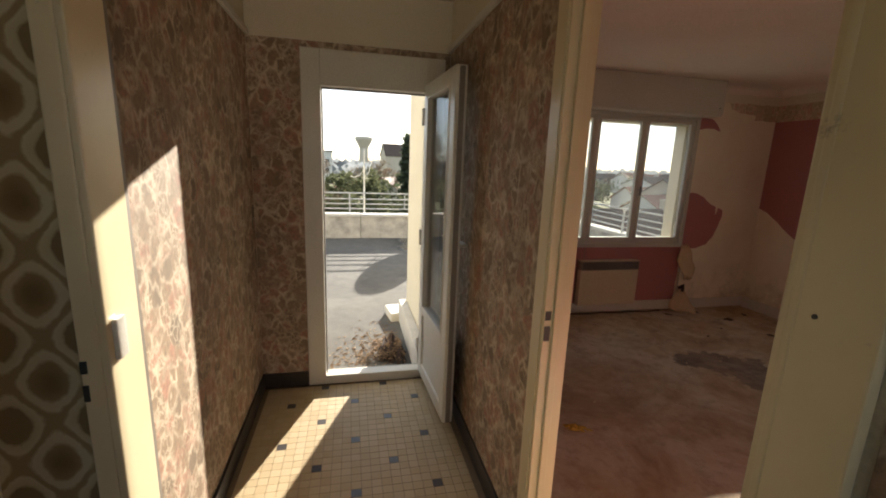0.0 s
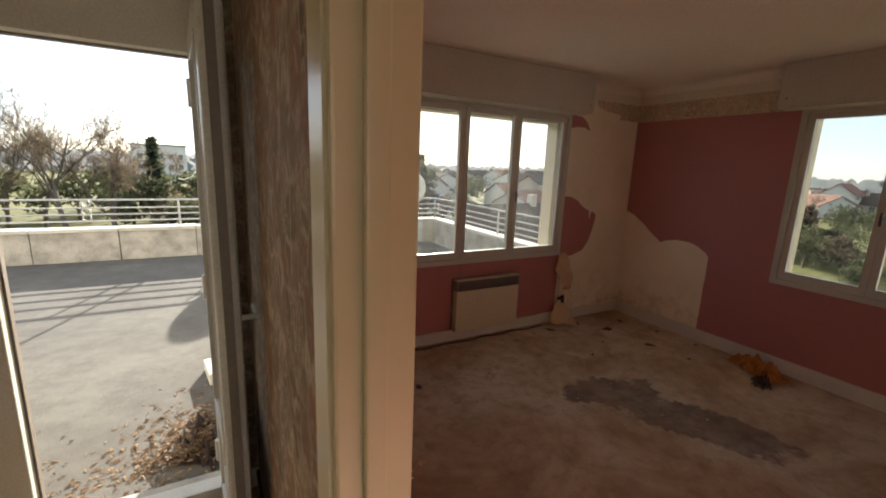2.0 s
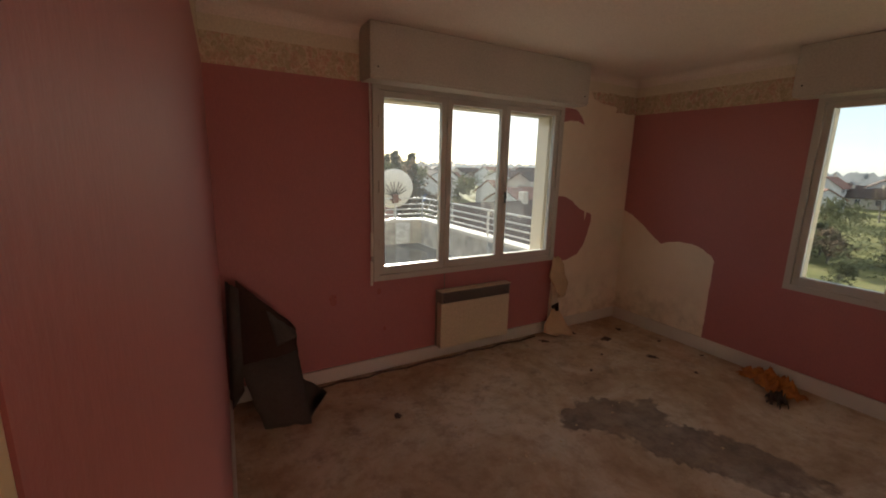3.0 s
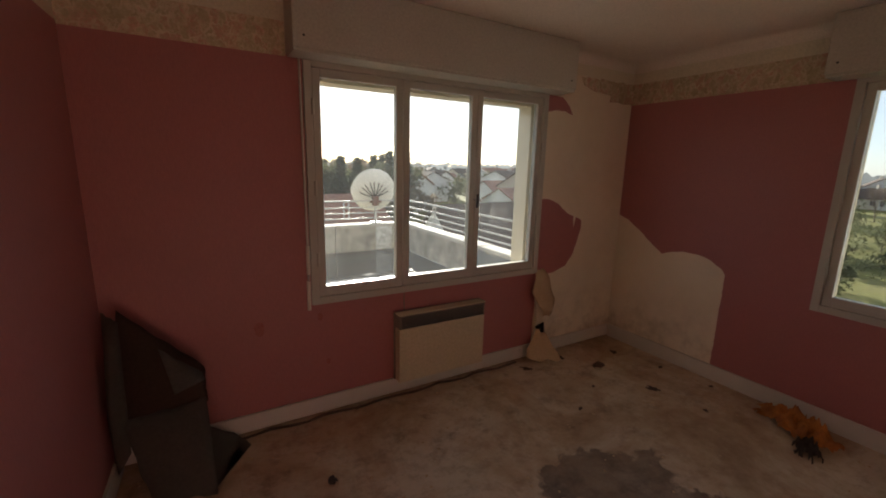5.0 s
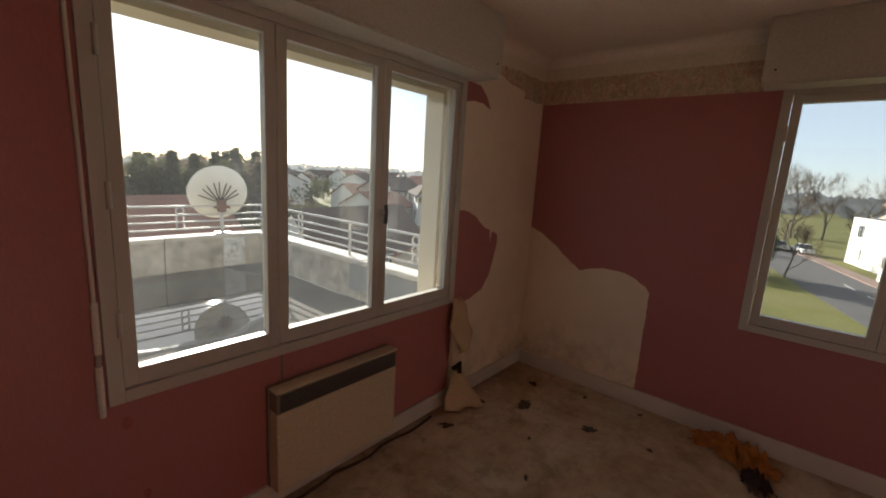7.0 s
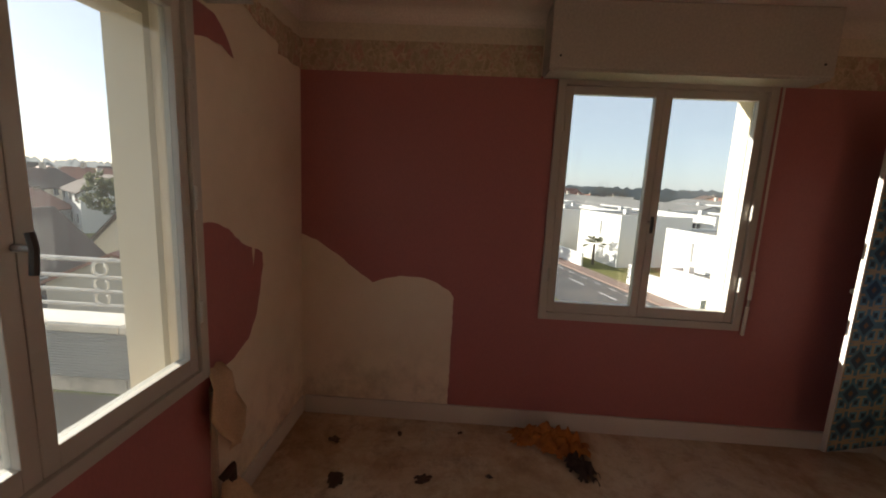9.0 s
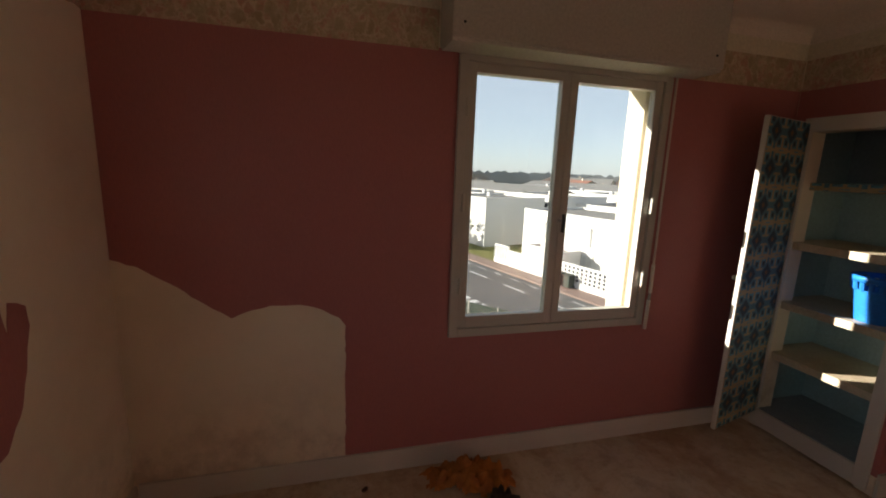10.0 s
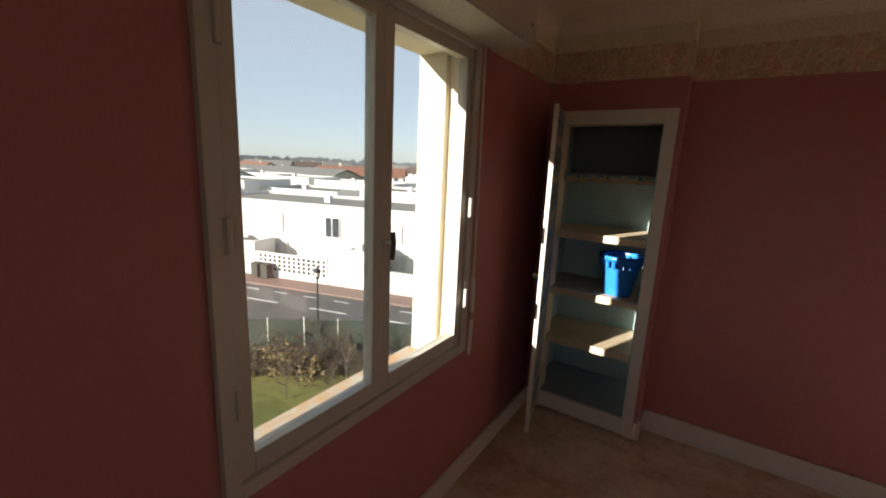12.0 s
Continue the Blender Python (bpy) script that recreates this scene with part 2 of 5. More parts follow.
_m = Mat("cream mosaic tile", 0.5, spec=0.3)
_m.color(_m.mix(_m.random(), (0.5, 0.37, 0.21), (0.56, 0.43, 0.26))).bump(_m.noise(60, 3), 0.05, 0.001)
M["tile"] = _m
_m = Mat("cream mosaic field", 0.5, spec=0.3)
_m.color(_m.mix(_m.island(), (0.5, 0.37, 0.21), (0.56, 0.43, 0.26))).bump(_m.noise(60, 3), 0.05, 0.001)
M["tilefield"] = _m
M["tiledark"] = dirty("dark mosaic tile", (0.06, 0.05, 0.05), (0.1, 0.08, 0.07), 0.35, 0.4, 9)
M["grout"] = dirty("grout", (0.24, 0.17, 0.1), None, 0.9, 0.4, 6)
# terrace asphalt, partly under water
_m = Mat("terrace felt", 0.8, spec=0.2)
_g = _m.noise(120, 4)
_c = _m.mix(_m.ramp(_m.noise(0.8, 8, 0.7), (0.35, 0.0), (0.7, 1.0)), (0.13, 0.12, 0.108), (0.2, 0.185, 0.165))
_c = _m.mix(_m.ramp(_m.noise(5, 8, 0.75), (0.42, 0.0), (0.7, 0.65)), _c, (0.085, 0.078, 0.07))
_c = _m.mix(_m.ramp(_g, (0.45, 0.0), (0.7, 0.55)), _c, (0.07, 0.063, 0.056))
_w = _m.axes(_m.warp(0.7, 1.3))
_wet = blob(_m, _w, 3.0, 8.3, 1.75, 1.95, 0.1)
_m.color(_m.mix(_wet, _c, (0.05, 0.047, 0.045))).rough(_m.ramp(_wet, (0.25, 0.95), (0.8, 0.02)))
_m.bump(_m.mix(_wet, _g, (0.5, 0.5, 0.5)), 0.5, 0.004)
_m.put(_m.b, "Specular IOR Level", _m.ramp(_wet, (0.3, 0.15), (0.8, 0.5)))
M["felt"] = _m
M["blind"] = dirty("pale roller blind", (0.5, 0.5, 0.48), (0.36, 0.36, 0.35), 0.6, 0.4, 1)
M["sill"] = dirty("lichened sill", (0.55, 0.5, 0.42), (0.6, 0.27, 0.05), 0.85, 1.0, 12, 60, 0.4)
# glass: old tinted panes with a hazing film of dust, and a gloss at grazing angles
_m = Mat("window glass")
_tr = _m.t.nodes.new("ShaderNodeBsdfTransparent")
# tinted below clear only to darken the view outdoors
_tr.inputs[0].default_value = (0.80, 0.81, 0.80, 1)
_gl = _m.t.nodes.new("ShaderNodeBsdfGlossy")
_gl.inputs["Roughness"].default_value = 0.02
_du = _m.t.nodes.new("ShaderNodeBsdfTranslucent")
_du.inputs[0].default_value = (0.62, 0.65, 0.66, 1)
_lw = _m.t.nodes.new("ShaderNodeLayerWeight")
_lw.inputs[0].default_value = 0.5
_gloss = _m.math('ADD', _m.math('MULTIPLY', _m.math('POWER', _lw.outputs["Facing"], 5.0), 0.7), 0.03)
# dust film, which also veils the far view in place of haze in the air
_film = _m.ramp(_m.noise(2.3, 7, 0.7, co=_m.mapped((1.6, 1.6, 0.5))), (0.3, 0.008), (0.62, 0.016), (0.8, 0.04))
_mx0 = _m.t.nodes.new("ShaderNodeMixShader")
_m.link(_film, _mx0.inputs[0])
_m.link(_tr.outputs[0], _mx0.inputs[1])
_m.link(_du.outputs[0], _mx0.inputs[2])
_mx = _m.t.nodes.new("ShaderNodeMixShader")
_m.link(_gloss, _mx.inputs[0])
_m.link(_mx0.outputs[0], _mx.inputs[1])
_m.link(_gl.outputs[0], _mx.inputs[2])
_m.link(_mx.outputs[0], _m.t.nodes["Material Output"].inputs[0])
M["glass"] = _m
# outdoors
_m = Mat("rough grass", 0.9, spec=0.2)
_c = _m.ramp(_m.noise(0.12, 9, 0.65), (0.35, (0.1, 0.105, 0.03)), (0.5, (0.165, 0.16, 0.045)), (0.62, (0.19, 0.175, 0.065)), (0.75, (0.17, 0.145, 0.085)))
_m.color(_m.mix(1.0, _c, _m.ramp(_m.noise(3, 6), (0.3, 0.6), (0.7, 1.2)), 'MULTIPLY'))
M["grass"] = _m
M["asphalt"] = dirty("asphalt", (0.085, 0.08, 0.078), (0.13, 0.12, 0.11), 0.85, 0.6, 0.3, 30, 0.2)
M["redpave"] = dirty("reddish pavement", (0.23, 0.155, 0.125), (0.18, 0.13, 0.11), 0.85, 0.5, 0.4, 20, 0.2)
M["paint"] = dirty("road paint", (0.7, 0.69, 0.66), (0.4, 0.39, 0.37), 0.7, 0.5, 2)
M["whitewall"] = dirty("white house render", (0.68, 0.665, 0.635), (0.54, 0.52, 0.48), 0.85, 0.4, 0.35, 20, 0.1)
M["beigewall"] = dirty("beige house render", (0.55, 0.49, 0.4), (0.42, 0.37, 0.3), 0.85, 0.4, 0.35, 20, 0.1)
M["slate"] = dirty("dark slate roof", (0.1, 0.07, 0.055), (0.06, 0.045, 0.04), 1.0, 0.6, 0.7, 12, 0.4)
M["greyroof"] = dirty("grey sheet roof", (0.2, 0.195, 0.185), (0.14, 0.135, 0.125), 0.9, 0.5, 0.4, 6, 0.2)
M["terracotta"] = dirty("terracotta roof", (0.26, 0.115, 0.075), (0.16, 0.09, 0.065), 0.8, 0.6, 0.7, 12, 0.4)
M["gravelroof"] = dirty("gravel flat roof", (0.2, 0.19, 0.17), (0.3, 0.28, 0.25), 0.9, 0.6, 0.5, 20, 0.2)
M["pane"] = dirty("dark window pane", (0.05, 0.06, 0.07), None, 0.15, 0.2, 1)
M["bark"] = dirty("bark", (0.13, 0.1, 0.075), (0.08, 0.06, 0.045), 0.9, 0.5, 4)
M["greenmesh"] = dirty("green fence mesh", (0.04, 0.055, 0.042), None, 0.8, 0.4, 2)


def leafmat(name, a, b):
    m = Mat(name, 0.8, spec=0.2)
    c = m.mix(m.island(), a, b)
    m.color(c)
    tl = m.t.nodes.new("ShaderNodeBsdfTranslucent")
    m.link(c, tl.inputs[0])
    mx = m.t.nodes.new("ShaderNodeMixShader")
    mx.inputs[0].default_value = 0.45
    m.link(m.b.outputs[0], mx.inputs[1])
    m.link(tl.outputs[0], mx.inputs[2])
    m.link(mx.outputs[0], m.t.nodes["Material Output"].inputs[0])
    return m


# needle and evergreen colours lightened and greyed to imitate distance haze
M["conifer"] = leafmat("conifer needles", (0.05, 0.065, 0.04), (0.09, 0.105, 0.06))
M["leaf"] = leafmat("evergreen leaves", (0.075, 0.085, 0.045), (0.14, 0.145, 0.075))
M["twig"] = leafmat("winter twigs", (0.12, 0.09, 0.065), (0.2, 0.15, 0.1))
M["deadleaf"] = leafmat("dead leaves", (0.13, 0.075, 0.045), (0.42, 0.29, 0.18))
# woods paled to blue-grey: the haze is in the leaf colour itself
M["farwood_haze"] = leafmat("far woods", (0.21, 0.225, 0.235), (0.28, 0.29, 0.3))
M["pampas"] = leafmat("dry grass plume", (0.4, 0.3, 0.16), (0.55, 0.43, 0.25))


# ---- builders ----
def box(bm, x0, x1, y0, y1, z0, z1):
    v = [bm.verts.new((x, y, z)) for z in (z0, z1) for x, y in ((x0, y0), (x1, y0), (x1, y1), (x0, y1))]
    for f in ((3, 2, 1, 0), (4, 5, 6, 7), (0, 1, 5, 4), (1, 2, 6, 5), (2, 3, 7, 6), (3, 0, 4, 7)):
        bm.faces.new([v[i] for i in f])
    return v


def boxes(*bs, bevel=0.0):
    bm = bmesh.new()
    for b in bs:
        box(bm, *b)
    if bevel:
        bmesh.ops.bevel(bm, geom=bm.edges[:], offset=bevel, segments=2, affect='EDGES', profile=0.6)
    return bm


def prism(pts, z0, z1, bm=None):
    """An upright block on a plan outline, counter-clockwise."""
    bm = bm or bmesh.new()
    lo = [bm.verts.new((x, y, z0)) for x, y in pts]
    hi = [bm.verts.new((x, y, z1)) for x, y in pts]
    n = len(pts)
    bm.faces.new(hi)
    bm.faces.new(lo[::-1])
    for i in range(n):
        bm.faces.new((lo[i], lo[(i + 1) % n], hi[(i + 1) % n], hi[i]))
    return bm


def sheet(outlines, to, thick=0.002, bm=None):
    """Flat pieces of paper: outlines in (u, z), put in place by to(u, d, z) with d the height above the wall."""
    bm = bm or bmesh.new()
    for pts in outlines:
        front = [bm.verts.new(to(u, thick, z)) for u, z in pts]
        back = [bm.verts.new(to(u, 0.0, z)) for u, z in pts]
        bm.faces.new(front)
        for i in range(len(pts)):
            j = (i + 1) % len(pts)
            bm.faces.new((front[i], back[i], back[j], front[j]))
    bmesh.ops.recalc_face_normals(bm, faces=bm.faces[:])
    return bm


def torn(pts, step=0.02, amount=0.006, seed=1):
    """A line of points made ragged like torn paper."""
    rng, out = random.Random(seed), []
    for (a, b), (c, d) in zip(pts, pts[1:]):
        n = max(1, int(math.hypot(c - a, d - b) / step))
        for i in range(n):
            k = i / n
            e = 0 if i == 0 else amount
            out.append((a + (c - a) * k + rng.uniform(-e, e), b + (d - b) * k + rng.uniform(-e, e)))
    return out + [pts[-1]]


def tube(bm, pts, r, sides=8, r2=None):
    """A round bar along points, tapering to r2."""
    pts = [Vector(p) for p in pts]
    r2 = r if r2 is None else r2
    rings = []
    for i, p in enumerate(pts):
        d = (pts[min(i + 1, len(pts) - 1)] - pts[max(i - 1, 0)]).normalized()
        a = d.cross(Vector((0, 0, 1)) if abs(d.z) < 0.9 else Vector((1, 0, 0))).normalized()
        b = d.cross(a)
        k = r + (r2 - r) * i / max(1, len(pts) - 1)
        rings.append([bm.verts.new(p + (a * math.cos(t) + b * math.sin(t)) * k) for t in (2 * math.pi * j / sides for j in range(sides))])
    for A, B in zip(rings, rings[1:]):
        for j in range(sides):
            bm.faces.new((A[j], A[(j + 1) % sides], B[(j + 1) % sides], B[j]))
    bm.faces.new(rings[0])
    bm.faces.new(rings[-1][::-1])
    return bm


def lathe(profile, sides=32, bm=None):
    """A turned shape about z from (radius, height) points."""
    bm = bm or bmesh.new()
    rings = [[bm.verts.new((r * math.cos(2 * math.pi * j / sides), r * math.sin(2 * math.pi * j / sides), z)) for j in range(sides)] for r, z in profile]
    for A, B in zip(rings, rings[1:]):
        for j in range(sides):
            bm.faces.new((A[j], A[(j + 1) % sides], B[(j + 1) % sides], B[j]))
    return bm


def mesh_of(name, bm, mat, smooth=False):
    me = bpy.data.meshes.new(name)
    bmesh.ops.recalc_face_normals(bm, faces=bm.faces[:])
    bm.to_mesh(me)
    bm.free()
    me.materials.append(mat.m)
    if smooth:
        me.shade_smooth()
    return me


def part(name, bm, mat, parent, label="", smooth=False):
    ob = new(name, mesh_of(name, bm, mat, smooth))
    ob.parent = parent
    return tagged(ob, label)


def thing(name, label, category, m=None, group="", kind=""):
    ob = new(name)
    ob.empty_display_size = 0.1
    if m is not None:
        ob.matrix_world = m
    return tagged(ob, label, category, group, kind)


def solid(name, bm, mat, label, category, kind="", m=None, smooth=False, group=""):
    ob = new(name, mesh_of(name, bm, mat, smooth))
    if m is not None:
        ob.matrix_world = m
    return tagged(ob, label, category, group, kind)


def setting(name, bm, mat, label, category="wall"):
    return solid(name, bm, mat, label, category, "structure")


def raw(name, verts, faces, mat):
    me = bpy.data.meshes.new(name)
    me.from_pydata(verts, [], faces)
    me.materials.append(mat.m)
    return me


# ---- the flat: plan in metres ----
N, E, S, CEIL = 3.89, 4.475, 0.29, 2.345
W1 = (1.815, 3.53, 0.70, 2.035)   # north window: x, x, sill, head
W2 = (1.35, 2.485, 0.70, 2.04)    # east window: y, y, sill, head
HALL_W, HALL_N = -0.475, 2.82
DOOR = (-0.19, 0.655, 0.0, 2.09)  # hall door frame: x, x, z, z


def west_room(y):
    """The room face of the partition, which leans a little off square."""
    return 0.768 + (y - 1.32) * 0.036


def west_hall(y):
    return 0.69


setting("floor", boxes((0.68, E + 0.27, -1.5, N + 0.27, -0.25, 0.0)), M["screed"], "bare stained screed floor with glue marks", "floor")
setting("floor_hall", boxes((-1.9, 0.68, -1.5, HALL_N + 0.13, -0.25, -0.004)), M["grout"], "grey-brown grout bed under mosaic floor", "floor")
setting("ceiling", boxes((0.70, E + 0.05, -1.5, N + 0.05, CEIL, CEIL + 0.2)), M["ceiling"], "dull off-white painted ceiling of the room", "ceiling")
setting("ceiling_hall", boxes((-1.9, 0.699, -1.5, HALL_N + 0.1, CEIL + 0.07, CEIL + 0.27)), M["cream"], "cream painted hall ceiling", "ceiling")
# slab out of view over the ceilings, stops sun leaking indoors
setting("roof", boxes((-6.0, E + 0.27, -1.6, HALL_N + 0.13, CEIL + 0.28, CEIL + 0.6), (0.63, E + 0.27, HALL_N + 0.13, N + 0.27, CEIL + 0.28, CEIL + 0.6)), M["render"], "unseen cream roof slab added to keep sun out", "roof")
# outer walls, plaster inside
setting("wall_north", boxes((0.862, W1[0], N, N + 0.13, 0, CEIL + 0.28), (W1[1], E, N, N + 0.13, 0, CEIL + 0.28), (W1[0], W1[1], N, N + 0.13, 0, W1[2] - 0.11), (W1[0], W1[1], N, N + 0.13, W1[3], CEIL + 0.28)), M["plaster"], "bare plaster wall with torn red wallpaper")
setting("wall_north_outside", boxes((0.63, W1[0] + 0.03, N + 0.13, N + 0.27, -0.1, CEIL + 0.28), (W1[1] - 0.03, E + 0.27, N + 0.13, N + 0.27, -7, CEIL + 0.28), (W1[0] + 0.03, W1[1] - 0.03, N + 0.13, N + 0.27, -0.1, W1[2] - 0.15), (W1[0] + 0.03, W1[1] - 0.03, N + 0.13, N + 0.27, W1[3] - 0.085, CEIL + 0.28)), M["render"], "cream rendered outside wall round the window")
setting("wall_east", boxes((E, E + 0.13, W2[1], N + 0.13, 0, CEIL + 0.28), (E, E + 0.13, -1.5, W2[0], 0, CEIL + 0.28), (E, E + 0.13, W2[0], W2[1], 0, W2[2] - 0.11), (E, E + 0.13, W2[0], W2[1], W2[3], CEIL + 0.28)), M["plaster"], "bare plaster wall with torn red wallpaper")
setting("wall_east_outside", boxes((E + 0.13, E + 0.27, W2[1] - 0.03, N + 0.13, -7, CEIL + 0.28), (E + 0.13, E + 0.27, -6, W2[0] + 0.03, -7, CEIL + 0.28), (E + 0.13, E + 0.27, W2[0] + 0.03, W2[1] - 0.03, -7, W2[2] - 0.15), (E + 0.13, E + 0.27, W2[0] + 0.03, W2[1] - 0.03, W2[3] - 0.035, CEIL + 0.28)), M["render"], "cream rendered outside wall round the window")
setting("wall_west", prism([(west_hall(1.33), 1.33), (west_room(1.33), 1.33), (west_room(N), N), (0.86, N + 0.13), (0.63, N + 0.13), (0.63, HALL_N + 0.13), (west_hall(HALL_N), HALL_N)][::-1], 0, CEIL + 0.28), M["render"], "cream plastered partition beside the hall")
setting("wall_west_lower", prism([(0.69, 0.585), (0.69, -1.5), (0.795, -1.5), (0.795, 0.585)], 0, CEIL + 0.28), M["cream"], "cream plastered partition beside the room door")
setting("wall_over_room_door", boxes((0.675, 0.795, 0.585, 1.33, 2.07, CEIL + 0.28)), M["cream"], "cream wall above the room doorway")
CX0, CX1 = 3.775, 4.475
setting("wall_south", boxes((0.796, CX0, S - 0.12, S, 0, CEIL + 0.1)), M["plaster"], "plaster wall under faded red wallpaper")
setting("wall_cupboard", boxes((CX0, 3.85, 0.17, 0.46, 0, CEIL), (4.37, CX1, 0.36, 0.46, 0, CEIL), (3.85, 4.37, 0.36, 0.46, 1.80, CEIL), (CX0, 3.86, -0.1, 0.17, 0, CEIL), (3.86, CX1, -0.1, -0.02, 0, CEIL)), M["plaster"], "plaster front of a recessed wall cupboard")
setting("wall_hall_north", boxes((-6.0, DOOR[0], HALL_N, HALL_N + 0.13, -7, CEIL + 0.28), (DOOR[1], 0.75, HALL_N, HALL_N + 0.13, 0, CEIL + 0.28), (DOOR[0], DOOR[1], HALL_N, HALL_N + 0.13, DOOR[3], CEIL + 0.28)), M["render"], "rendered wall round the terrace door")
setting("wall_hall_west", boxes((HALL_W - 0.09, HALL_W, 1.32, HALL_N, 0, CEIL + 0.28), (HALL_W - 0.09, HALL_W, -1.5, 0.4, 0, CEIL + 0.28), (HALL_W - 0.09, HALL_W, 0.4, 1.32, 2.07, CEIL + 0.28)), M["cream"], "cream plastered hall wall")
# unseen back wall; its opening is added to brighten the jambs from behind
setting("wall_back", boxes((-1.9, -0.4, -1.6, -1.5, 0, CEIL + 0.28), (0.6, E, -1.6, -1.5, 0, CEIL + 0.28), (-0.4, 0.6, -1.6, -1.5, 0, 0.8), (-0.4, 0.6, -1.6, -1.5, 2.1, CEIL + 0.28)), M["cream"], "unseen cream wall with an opening added for sky light")
setting("wall_side", boxes((-1.9, -1.8, -1.5, -0.6, 0, CEIL + 0.28), (-1.9, -1.8, 0.7, 1.28, 0, CEIL + 0.28), (-1.9, -1.8, -0.6, 0.7, 0, 0.8), (-1.9, -1.8, -0.6, 0.7, 0.8, CEIL + 0.28), (-1.8, HALL_W - 0.09, 1.28, 1.4, 0, CEIL + 0.28)), M["cream"], "plain cream wall of the side room")

# wallpaper
to_n = lambda u, d, z: (u, N - d, z)
to_e = lambda u, d, z: (E - d, u, z)
to_s = lambda u, d, z: (u, S + d, z)
to_c = lambda u, d, z: (u, 0.46 + d, z)
TOP, BB = 2.04, 0.11
rip_e = torn([(3.888, 1.12), (3.80, 1.09), (3.68, 1.012), (3.56, 0.92), (3.462, 0.852), (3.38, 0.885), (3.30, 0.902), (3.18, 0.9), (3.084, 0.872), (3.01, 0.83), (2.981, 0.79), (2.984, 0.45), (2.986, BB)], 0.03, 0.004, 3)
setting("wallpaper_east", sheet([rip_e + [(W2[1], BB), (W2[1], TOP), (3.888, TOP)], [(W2[1], BB), (W2[0], BB), (W2[0], W2[2]), (W2[1], W2[2])], [(W2[0], BB), (0.462, BB), (0.462, TOP), (W2[0], TOP)]], to_e), M["red"], "dark red wallpaper torn away near the corner", "wallpaper")
rip_n = torn([(W1[1], 1.27), (3.62, 1.27), (3.72, 1.235), (3.82, 1.16), (3.90, 1.13), (3.915, 1.03), (3.93, 1.12), (3.995, 1.09), (4.0, 1.03), (3.96, 0.9), (3.91, 0.79), (3.85, 0.72), (3.72, 0.68), (3.60, 0.67), (3.545, 0.64), (3.54, 0.4), (3.53, BB)], 0.03, 0.004, 5)
rip_t = torn([(W1[1], 2.03), (3.68, 2.02), (3.75, 1.97), (3.80, 1.9), (3.72, 1.925), (3.64, 1.925), (W1[1], 1.905)], 0.03, 0.004, 7)
setting("wallpaper_north", sheet([[(0.845, BB), (W1[0], BB), (W1[0], TOP), (0.845, TOP)], [(W1[0], BB), (W1[1], BB), (W1[1], W1[2]), (W1[0], W1[2])], rip_n, rip_t], to_n), M["red"], "dark red wallpaper with torn pale patches", "wallpaper")
setting("wallpaper_south", sheet([[(0.8, BB), (CX0 - 0.001, BB), (CX0 - 0.001, TOP), (0.8, TOP)]], to_s), M["red"], "red wallpaper with a faint violet sheen", "wallpaper")
setting("wallpaper_cupboard", sheet([[(CX0, BB), (3.80, BB), (3.80, TOP), (CX0, TOP)], [(4.40, BB), (E - 0.003, BB), (E - 0.003, TOP), (4.40, TOP)], [(3.80, 1.875), (4.40, 1.875), (4.40, TOP), (3.80, TOP)]], to_c), M["red"], "red wallpaper round the wall cupboard", "wallpaper")
setting("wallpaper_return", sheet([[(S + 0.003, BB), (0.46, BB), (0.46, TOP), (S + 0.003, TOP)]], lambda u, d, z: (CX0 - d, u, z)), M["red"], "red wallpaper on the cupboard's side", "wallpaper")
setting("wallpaper_west", sheet([[(1.332, BB), (N - 0.003, BB), (N - 0.003, TOP), (1.332, TOP)]], lambda u, d, z: (west_room(u) + d, u, z)), M["red"], "rubbed dark red wallpaper on the partition", "wallpaper")


def border(name, spans, to):
    bm = sheet([[(a, 2.04), (b, 2.04), (b, 2.19), (a, 2.19)] for a, b in spans], to, 0.004)
    sheet([[(a, 2.028), (b, 2.028), (b, 2.040), (a, 2.040)] for a, b in spans], to, 0.006, bm)
    setting(name, bm, M["border"], "floral paper border below the ceiling", "wallpaper")


border("border_north", [(0.85, 1.735)], to_n)
setting("border_north_torn", sheet([torn([(3.90, 2.125), (3.86, 2.185), (4.0, 2.19), (E - 0.003, 2.19), (E - 0.003, 2.03), (4.25, 2.035), (4.2, 2.03), (4.21, 2.075), (4.1, 2.09), (4.0, 2.10), (3.90, 2.125)], 0.03, 0.006, 9)[:-1]], to_n, 0.004), M["border"], "torn end of a floral paper border", "wallpaper")
border("border_east", [(2.58, N - 0.005), (0.467, 1.24)], to_e)
border("border_south", [(0.73, CX0 - 0.006)], to_s)
border("border_cupboard", [(CX0 - 0.006, E - 0.008)], to_c)
border("border_return", [(S + 0.008, 0.46)], lambda u, d, z: (CX0 - d, u, z))
setting("wall_paint_band", sheet([[(0.85, 2.19), (1.735, 2.19), (1.735, CEIL), (0.85, CEIL)], [(3.60, 2.19), (E - 0.003, 2.19), (E - 0.003, CEIL), (3.60, CEIL)]], to_n), M["cream"], "cream painted band above the border", "wall")
setting("wall_paint_band_east", sheet([[(0.462, 2.19), (1.24, 2.19), (1.24, CEIL), (0.462, CEIL)], [(2.58, 2.19), (N - 0.003, 2.19), (N - 0.003, CEIL), (2.58, CEIL)]], to_e), M["cream"], "cream painted band above the border", "wall")
setting("wall_paint_band_south", sheet([[(0.73, 2.19), (CX0 - 0.003, 2.19), (CX0 - 0.003, CEIL), (0.73, CEIL)]], to_s), M["cream"], "cream painted band above the border", "wall")
